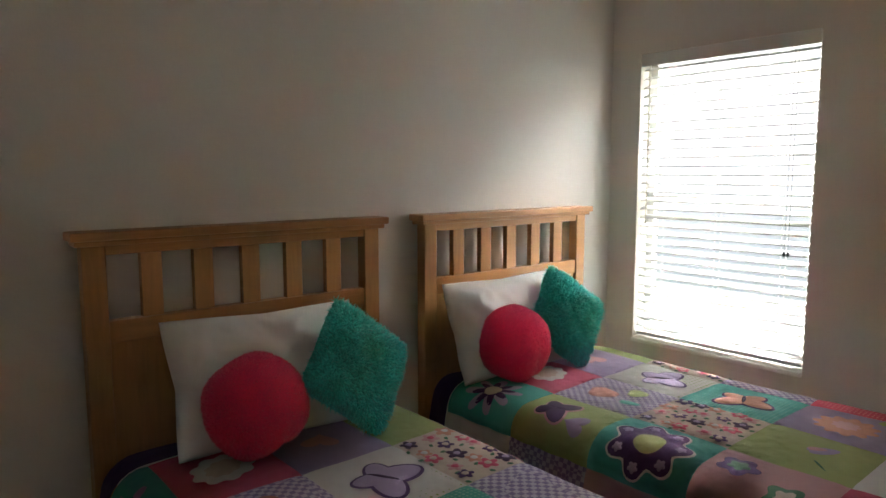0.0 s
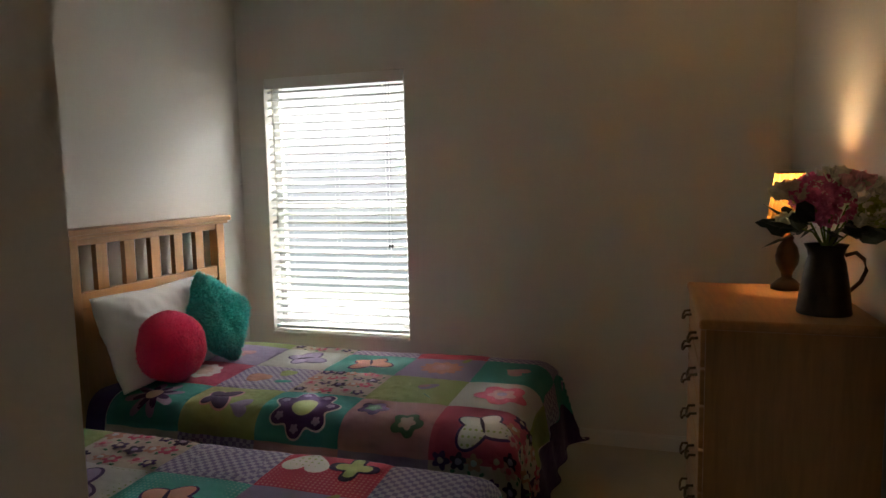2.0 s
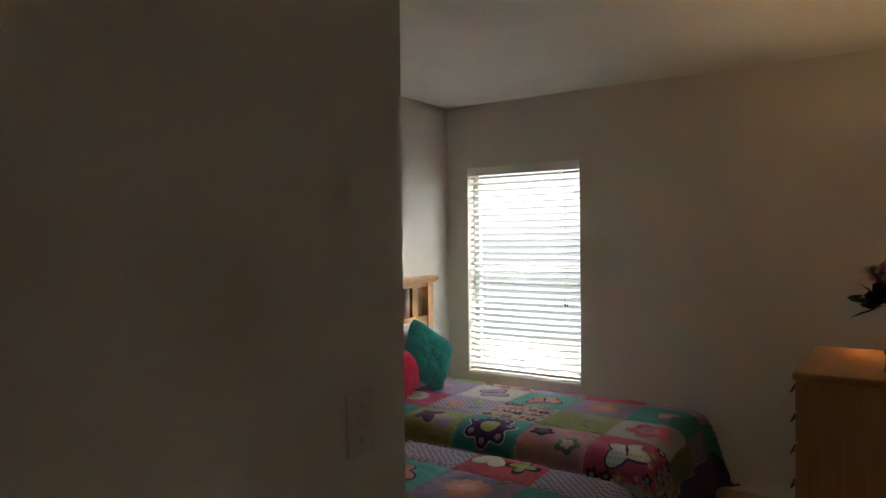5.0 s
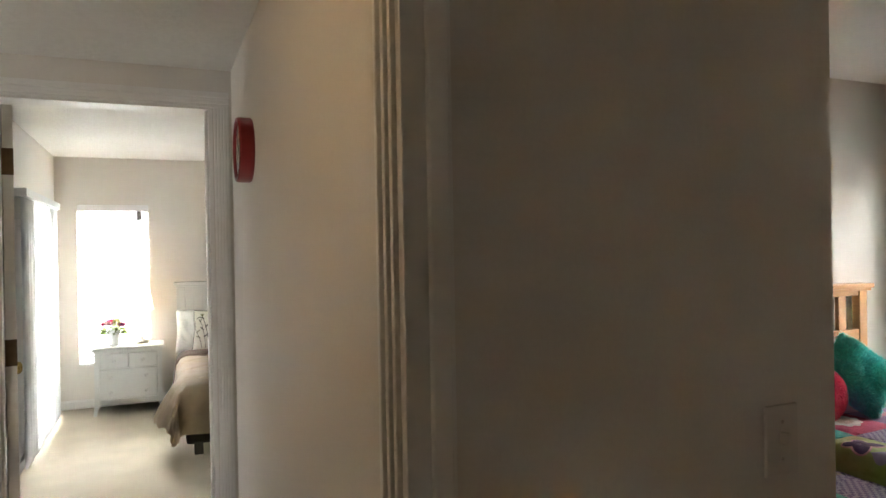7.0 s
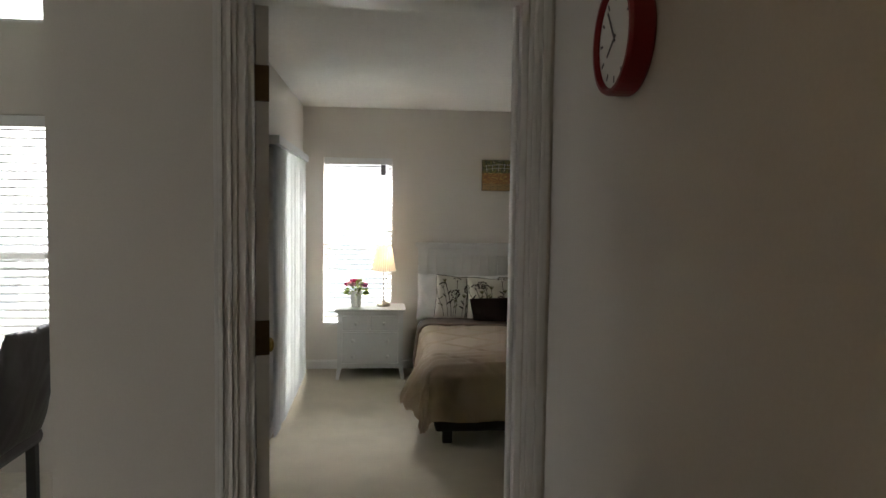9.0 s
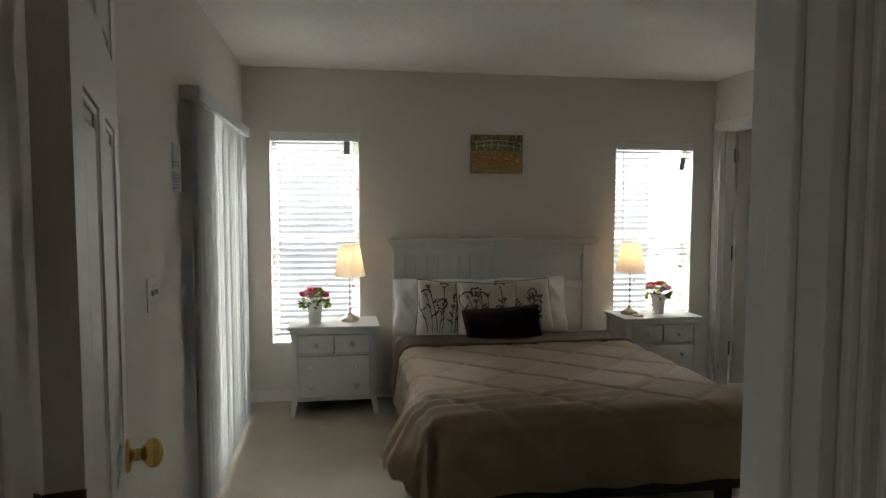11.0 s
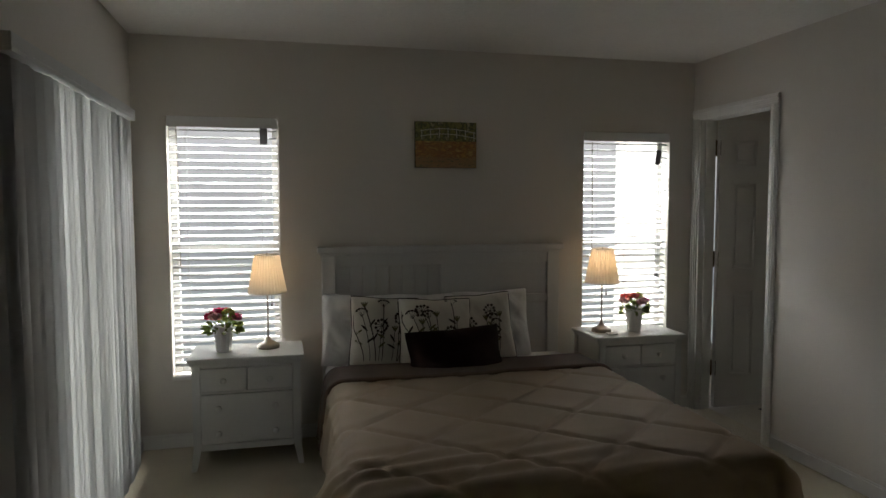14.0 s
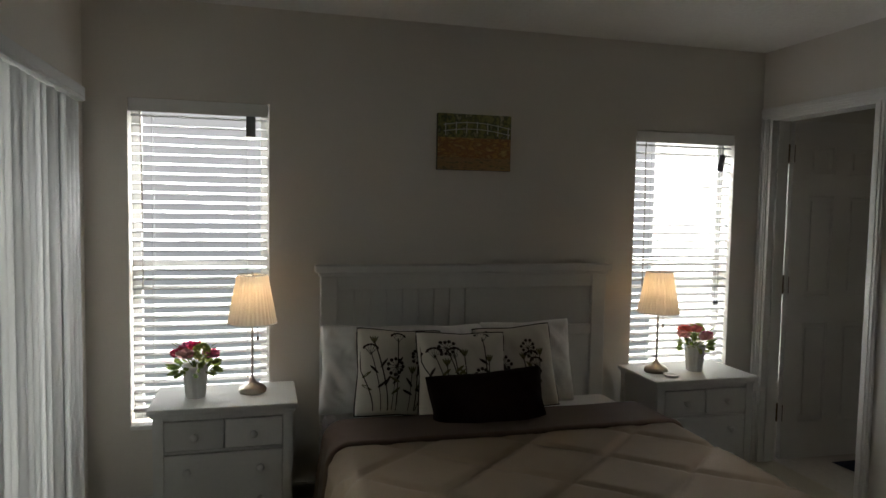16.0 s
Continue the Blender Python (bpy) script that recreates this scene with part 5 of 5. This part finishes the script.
def print_pillow(w, h, m, seed, group="printed pillows"):
    """Cream cushion printed with brown stems, seed heads and leaves, with dark piping."""
    pl = thing("printed_pillow", "cream cushion printed with brown wildflower stems", "throw pillow", m, group)
    bm, front = cushion(w, h, 0.15, seed=seed, wr=0.003)
    part("cushion", bm, PRINT, pl, smooth=True)
    rnd = random.Random(seed)

    def on(u, v):
        u, v = max(-0.95, min(0.95, u)), max(-0.95, min(0.95, v))
        return front(u, v) + Vector((0, -0.0015, 0))

    def blob(b, u, v, ru, rv, a):
        pts = [on(u + ru * math.cos(t) * math.cos(a) - rv * math.sin(t) * math.sin(a), v + ru * math.cos(t) * math.sin(a) + rv * math.sin(t) * math.cos(a)) + Vector((0, -0.001, 0)) for t in [2 * math.pi * i / 10 for i in range(10)]]
        b.faces.new([b.verts.new(p) for p in pts])
    stems, heads, leaves = bmesh.new(), bmesh.new(), bmesh.new()
    for k in range(9):
        u0, u1, top = -0.5 + 0.125 * k + rnd.uniform(-.12, .12), -0.85 + 0.21 * k + rnd.uniform(-.35, .35), rnd.uniform(-0.1, 0.85)
        path = [(u0 + (u1 - u0) * (s / 8) ** 1.6, -0.88 + (top + 0.88) * s / 8) for s in range(9)]
        tube(stems, [on(*p) for p in path], rnd.uniform(0.0016, 0.0030), 4)
        tu, tv = path[-1]
        if k % 3 == 0:
            for i in range(11):
                a = 2 * math.pi * i / 11
                ru = rnd.uniform(0.12, 0.2)
                eu, ev = tu + ru * math.cos(a), tv + ru * math.sin(a)
                tube(stems, [on(tu, tv), on(eu, ev)], 0.0013, 3)
                blob(heads, eu, ev, 0.042, 0.042, 0)
        elif k % 3 == 1:
            for i in range(5):
                a = 0.5 + 0.5 * i
                tube(stems, [on(tu, tv - 0.1), on(tu + 0.16 * math.cos(a), tv + 0.13 * math.sin(a))], 0.0013, 3)
                blob(heads, tu + 0.17 * math.cos(a), tv + 0.14 * math.sin(a), 0.028, 0.05, a)
        else:
            for i in range(4):
                blob(leaves, tu + 0.03 * (i - 1.5), tv + 0.02, 0.02, 0.10, 0.35 * (1.5 - i))
        for s in (3, 5):
            a = rnd.uniform(0.5, 1.1) * rnd.choice((-1, 1))
            blob(leaves if rnd.random() < 0.4 else heads, path[s][0] + 0.07 * math.sin(a), path[s][1] + 0.08, 0.030, 0.13, -a)
    tagged(part("printed_stem_pattern", stems, STEM, pl), kind="stuff")
    tagged(part("printed_seed_pattern", heads, STEM, pl), kind="stuff")
    tagged(part("printed_leaf_pattern", leaves, SAGE, pl), kind="stuff")
    pb = bmesh.new()
    edge = []
    for s in range(80):
        t = s / 20
        k, f = int(t), (t - int(t)) * 2 - 1
        u, v = ((f, -1), (1, f), (-f, 1), (-1, -f))[k]
        c = front(u, v)
        edge.append(Vector((c.x, 0, c.z)))
    tube(pb, edge + [edge[0]], 0.004, 6)
    part("piping", pb, STEM, pl, "dark brown piping", smooth=True)
    return pl


for x, sd_, ry in ((0.10, 21, 2), (0.875, 23, -1)):
    pillow("bed_pillow", "white cotton bed pillow behind printed cushions", SHEET, 0.48, 0.41, 0.16, pose(x, 4.065, 0.68, -13, ry, 0), sd_, 0.012, "white main bed pillows")
pillow("bed_pillow", "white cotton bed pillow behind printed cushions", SHEET, 0.42, 0.39, 0.14, pose(0.49, 4.085, 0.68, -10, 0, 0), 29, 0.010, "white main bed pillows")
print_pillow(0.39, 0.39, pose(0.205, 3.955, 0.685, -17, 4, 0), 31)
print_pillow(0.39, 0.39, pose(0.775, 3.955, 0.685, -17, -3, 0), 34)
print_pillow(0.42, 0.40, pose(0.485, 3.875, 0.675, -20, 2, 0), 37)
pillow("lumbar_pillow", "dark brown velvet lumbar cushion", BROWN, 0.53, 0.30, 0.14, pose(0.560, 3.715, 0.582, -24, -3, 0), 41, 0.005)


# ---- nightstands, lamps, flower pots ----
def nightstand(m):
    """White nightstand: two small drawers over one deep drawer, splayed tapering legs. Front at y = 0."""
    ns = thing("nightstand", "white painted nightstand with round knobs", "nightstand", m, "nightstands")
    w, dp, h = 0.30, 0.365, 0.60
    part("top", boxes((-w, w, -0.012, dp, h - 0.022, h), bevel=0.006), WHITEW, ns)
    part("cornice", boxes((-w + 0.012, w - 0.012, 0.0, dp - 0.01, h - 0.038, h - 0.022), bevel=0.003), WHITEW, ns)
    for s in (-1, 1):
        part("side_panel", boxes((min(s * (w - 0.03), s * (w - 0.045)), max(s * (w - 0.03), s * (w - 0.045)), 0.03, dp - 0.02, 0.10, h - 0.038)), WHITEW, ns)
        for y0 in (0.004, dp - 0.044):
            lb = bmesh.new()
            front = y0 < 0.1
            vs = []
            for z, ex, wd in ((h - 0.038, 0.0, 0.040), (0.12, 0.0, 0.040), (0.0, 0.012, 0.028)):
                xo = s * (w - 0.022 + ex)
                xi = xo - s * wd
                yo = y0 - (0.012 if front and z == 0 else 0)
                vs.append([lb.verts.new(c) for c in ((xi, yo, z), (xo, yo, z), (xo, yo + 0.04, z), (xi, yo + 0.04, z))])
            for a, b in zip(vs, vs[1:]):
                for i in range(4):
                    lb.faces.new((a[i], a[(i + 1) % 4], b[(i + 1) % 4], b[i]))
            lb.faces.new(vs[0]), lb.faces.new(vs[-1][::-1])
            part("leg", lb, WHITEW, ns)
    for z0, z1 in ((0.545, 0.562), (0.405, 0.417), (0.10, 0.135)):
        part("rail", boxes((-w + 0.062, w - 0.062, 0.012, 0.03, z0, z1), bevel=0.002), WHITEW, ns)
    part("back", boxes((-w + 0.045, w - 0.045, dp - 0.025, dp - 0.015, 0.10, 0.56)), WHITEW, ns)

    def drawer(x0, x1, z0, z1, knobs):
        d = part("drawer", boxes((x0, x1, 0.004, 0.30, z0, z1), bevel=0.004), WHITEW, ns)
        for x, z in knobs:
            kb = bmesh.new()
            lathe(kb, [(0.001, 0), (0.009, 0), (0.007, 0.010), (0.015, 0.019), (0.0165, 0.025), (0.011, 0.031), (0.001, 0.032)], 16)
            k = part("knob", kb, WHITEW, d, smooth=True)
            k.matrix_basis = pose(x, 0.004, z, 90, 0, 0)
    drawer(-w + 0.064, -0.003, 0.420, 0.542, [(-0.118, 0.480)])
    drawer(0.003, w - 0.064, 0.420, 0.542, [(0.118, 0.480)])
    drawer(-w + 0.064, w - 0.064, 0.138, 0.402, [(-0.145, 0.335), (0.145, 0.335), (-0.145, 0.20), (0.145, 0.20)])
    return ns


n0 = nightstand(pose(-0.545, 3.868, 0))
copy_thing(n0, pose(1.775, 3.868, 0))


def table_lamp(at, seed):
    tl = thing("table_lamp", "slim nickel table lamp with pleated cream shade, lit", "table lamp", pose(*at), "nightstand lamps")
    bm = bmesh.new()
    lathe(bm, [(0.060, 0), (0.062, 0.006), (0.060, 0.018), (0.052, 0.026), (0.030, 0.036), (0.016, 0.048), (0.010, 0.062), (0.0062, 0.068)], 28)
    part("base", bm, NICKEL, tl, smooth=True)
    bm = bmesh.new()
    tube(bm, [(0, 0, 0.066), (0, 0, 0.36)], 0.0052, 10)
    part("stem", bm, NICKEL, tl, smooth=True)
    sh = part("shade", shade_mesh(0.106, 0.066, 0.312, 0.525, 34), CREAMSHADE, tl, "pleated cream fabric shade glowing warm")
    for r, z in ((0.106, 0.312), (0.066, 0.525)):
        rb = bmesh.new()
        tube(rb, [(r * math.cos(2 * math.pi * k / 40), r * math.sin(2 * math.pi * k / 40), z) for k in range(41)], 0.003, 5)
        part("shade_trim", rb, SHEET, sh)
    fb = bmesh.new()
    lathe(fb, [(0.002, 0.515), (0.006, 0.52), (0.006, 0.53), (0.002, 0.537)], 10)
    for a in range(3):
        t = 2 * math.pi * a / 3
        tube(fb, [(0, 0, 0.52), (0.066 * math.cos(t), 0.066 * math.sin(t), 0.522)], 0.0015, 4)
    part("finial", fb, NICKEL, tl)
    bb = bmesh.new()
    bmesh.ops.create_uvsphere(bb, u_segments=14, v_segments=10, radius=0.024, matrix=Matrix.Translation((0, 0, 0.40)))
    part("bulb", bb, BULB, tl, smooth=True)
    cb = bmesh.new()
    tube(cb, [(0.022, -0.01, 0.36), (0.024, -0.01, 0.25)], 0.0012, 4)
    lathe(cb, [(0.002, 0.01), (0.005, 0.004), (0.005, -0.004), (0.002, -0.01)], 8, (0.024, -0.01, 0.242))
    part("pull_chain", cb, OLDBRASS, tl)
    lamp_light("nightstand_lamp_light", (at[0], at[1], at[2] + 0.445), NIGHT_W)
    return tl


def flower_pot(at, colours, seed):
    fp = thing("flower_pot", "small white ribbed pot of silk flowers", "potted flowers", pose(*at), "nightstand flowers")
    bm = bmesh.new()
    n = 36
    prof = [(0.037, 0.0), (0.040, 0.004), (0.052, 0.125), (0.056, 0.130), (0.057, 0.142), (0.050, 0.142), (0.047, 0.12), (0.001, 0.115)]
    rings = [[bm.verts.new(((r + (0.0013 if i % 3 else -0.001) * (0 < z < 0.126)) * math.cos(2 * math.pi * i / n), (r + (0.0013 if i % 3 else -0.001) * (0 < z < 0.126)) * math.sin(2 * math.pi * i / n), z)) for i in range(n)] for r, z in prof]
    for a, b in zip(rings, rings[1:]):
        for i in range(n):
            bm.faces.new((a[i], a[(i + 1) % n], b[(i + 1) % n], b[i]))
    bm.faces.new(rings[0][::-1])
    part("pot", bm, FACE, fp)
    rnd = random.Random(seed)
    fl = []
    for k, c in enumerate(colours):
        a = 2 * math.pi * k / len(colours) + seed
        rr = 0.064 if k else 0.0
        fl.append((rr * math.cos(a), rr * math.sin(a), 0.03 + (0.02 if k == 0 else rnd.uniform(-0.015, 0.012)), rnd.uniform(0.034, 0.043), c, "rose" if c != "lime" else "mophead"))
    bouquet(fp, (0, 0, 0.172), 0.125, fl, 46, seed, (0, 0, 0.12), LEAF, 0.024, 0.046)
    sp = bmesh.new()
    for k in range(7):
        a = rnd.uniform(0, 6.28)
        tube(sp, [(0, 0, 0.14), (0.05 * math.cos(a), 0.05 * math.sin(a), 0.21), (0.095 * math.cos(a), 0.095 * math.sin(a), 0.215 + rnd.uniform(-0.03, 0.03))], 0.0013, 4)
    part("sprigs", sp, LEAF, fp)
    return fp


table_lamp((-0.436, 4.075, 0.60), 1)
table_lamp((1.60, 4.055, 0.60), 2)
flower_pot((-0.672, 4.035, 0.60), ("rose", "pink", "rose", "blush", "lime", "pink"), 1)
flower_pot((1.815, 4.035, 0.60), ("coral", "blush", "pink", "lime", "coral", "blush"), 4)
rb = bmesh.new()
lathe(rb, [(0.03, 0), (0.038, 0.004), (0.04, 0.010), (0.036, 0.010), (0.03, 0.005), (0.001, 0.004)], 24)
dish = part("small_dish", rb, FACE, smooth=True, m=pose(1.62, 3.95, 0.60))
tagged(dish, "small clear dish beside the lamp", "dish")

# ---- painting over the headboard ----
PX0, PX1, PZ0, PZ1 = 0.445, 0.832, 1.627, 1.906
pic = thing("canvas_painting", "unframed canvas painting of a bridge over an autumn pond", "painting", pose(0, MN, 0))
part("canvas", boxes((PX0, PX1, -0.028, -0.001, PZ0, PZ1), bevel=0.002), material("canvas_edge", (0.10, 0.085, 0.05), 0.8, var=0.3, scale=20), pic)


def painted(name, cols, sx, sz):
    m = bpy.data.materials.new(name)
    m.use_nodes = True
    nt = m.node_tree
    tc, mp, nz, rp = (nt.nodes.new(k) for k in ("ShaderNodeTexCoord", "ShaderNodeMapping", "ShaderNodeTexNoise", "ShaderNodeValToRGB"))
    mp.inputs["Scale"].default_value = (sx, 1, sz)
    nz.inputs["Scale"].default_value, nz.inputs["Detail"].default_value = 1.0, 6
    nt.links.new(tc.outputs["Object"], mp.inputs[0]), nt.links.new(mp.outputs[0], nz.inputs["Vector"]), nt.links.new(nz.outputs["Fac"], rp.inputs[0])
    e = rp.color_ramp.elements
    e[0].position, e[1].position = 0.3, 0.7
    e[0].color, e[1].color = (*cols[0], 1), (*cols[-1], 1)
    for i, c in enumerate(cols[1:-1]):
        k = e.new(0.3 + 0.4 * (i + 1) / (len(cols) - 1))
        k.color = (*c, 1)
    b = nt.nodes["Principled BSDF"]
    nt.links.new(rp.outputs[0], b.inputs["Base Color"])
    b.inputs["Roughness"].default_value = 0.6
    return m


bands = ((0.0, 0.22, ((0.13, 0.10, 0.05), (0.34, 0.20, 0.08), (0.07, 0.09, 0.04)), 26, 70), (0.22, 0.58, ((0.50, 0.30, 0.07), (0.22, 0.09, 0.03), (0.55, 0.42, 0.14)), 22, 50), (0.58, 1.0, ((0.05, 0.10, 0.02), (0.24, 0.22, 0.07), (0.04, 0.06, 0.02), (0.48, 0.42, 0.26)), 30, 24))
for f0, f1, cols, sx, sz in bands:
    part("painted_area", boxes((PX0 + 0.001, PX1 - 0.001, -0.0292, -0.028, PZ0 + (PZ1 - PZ0) * f0 + 0.001, PZ0 + (PZ1 - PZ0) * f1)), painted("oil_paint", cols, sx, sz), pic)
rail = material("painted_bridge", (0.55, 0.55, 0.50), 0.6, var=0.2)
for dz in (0.0, 0.032):
    tb = bmesh.new()
    tube(tb, [(PX0 + 0.03 + 0.35 * k / 16, -0.030, PZ0 + 0.178 + dz + 0.028 * math.sin(math.pi * (0.15 + 0.8 * k / 16))) for k in range(17)], 0.0022, 4)
    part("painted_rail", tb, rail, pic)
for k in range(7):
    x = PX0 + 0.04 + 0.33 * k / 6
    z = PZ0 + 0.178 + 0.028 * math.sin(math.pi * (0.15 + 0.8 * (x - PX0 - 0.03) / 0.35))
    part("painted_post", boxes((x - 0.002, x + 0.002, -0.031, -0.029, z - 0.02, z + 0.038)), rail, pic)

# ---- beyond: living room chair, bath mat, hall cabinet ----
ch = thing("dining_chair", "black leather dining chair with rounded back", "chair", pose(-2.13, 1.0, 0, 0, 0, -90))
part("seat", boxes((-0.23, 0.23, -0.22, 0.22, 0.42, 0.49), bevel=0.03), BLACK, ch)
bm, _ = cushion(0.46, 0.52, 0.09, wr=0.002, seed=50)
bk = part("backrest", bm, BLACK, ch, smooth=True)
bk.matrix_basis = pose(0, 0.25, 0.72, -12, 0, 0)
for sx in (-1, 1):
    for sy in (-1, 1):
        part("leg", boxes((sx * 0.19 - 0.02, sx * 0.19 + 0.02, sy * 0.18 - 0.02, sy * 0.18 + 0.02, 0, 0.42), bevel=0.004), BLACK, ch)
bmx, _ = cushion(0.50, 0.40, 0.03, wr=0.002, seed=60)
mat_ = part("bath_mat", bmx, material("navy_bath_mat", (0.02, 0.03, 0.06), 0.95, var=0.3, grain=200, bump=0.8), smooth=True, m=pose(3.02, 3.86, 0.014, 90, 0, 0))
tagged(mat_, "dark navy bath mat on the bathroom floor", "bath mat")
GROUT_GAP = 0.004
tm = mesh_of("tile", boxes((0, 0.33 - GROUT_GAP, 0, 0.33 - GROUT_GAP, 0.0, 0.006), bevel=0.0015), TILE)
fl_ = bpy.data.objects["floor_hall"]
for i in range(5):
    for j in range(7):
        o = new("tile", tm)
        o.parent = fl_
        o.location = (-2.96 + 0.33 * i, -0.38 + 0.33 * j, 0.0)


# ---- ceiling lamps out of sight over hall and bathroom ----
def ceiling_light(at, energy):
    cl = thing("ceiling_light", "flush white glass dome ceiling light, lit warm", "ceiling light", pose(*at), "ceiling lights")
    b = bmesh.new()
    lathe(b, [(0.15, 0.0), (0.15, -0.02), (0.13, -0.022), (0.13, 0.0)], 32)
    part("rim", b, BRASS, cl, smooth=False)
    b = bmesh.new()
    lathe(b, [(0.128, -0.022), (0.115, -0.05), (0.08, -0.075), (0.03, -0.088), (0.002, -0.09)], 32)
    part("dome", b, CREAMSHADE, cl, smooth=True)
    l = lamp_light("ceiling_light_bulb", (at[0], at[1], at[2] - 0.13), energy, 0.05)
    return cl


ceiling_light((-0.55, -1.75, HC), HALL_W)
ceiling_light((3.45, 3.3, MC), BATH_W)
# added bathroom window, placed to glow through the gap at the door's hinges
fill_window("fill_window_bath", 0.4, 0.15, 1.95, pose(3.36, 5.2, 0))
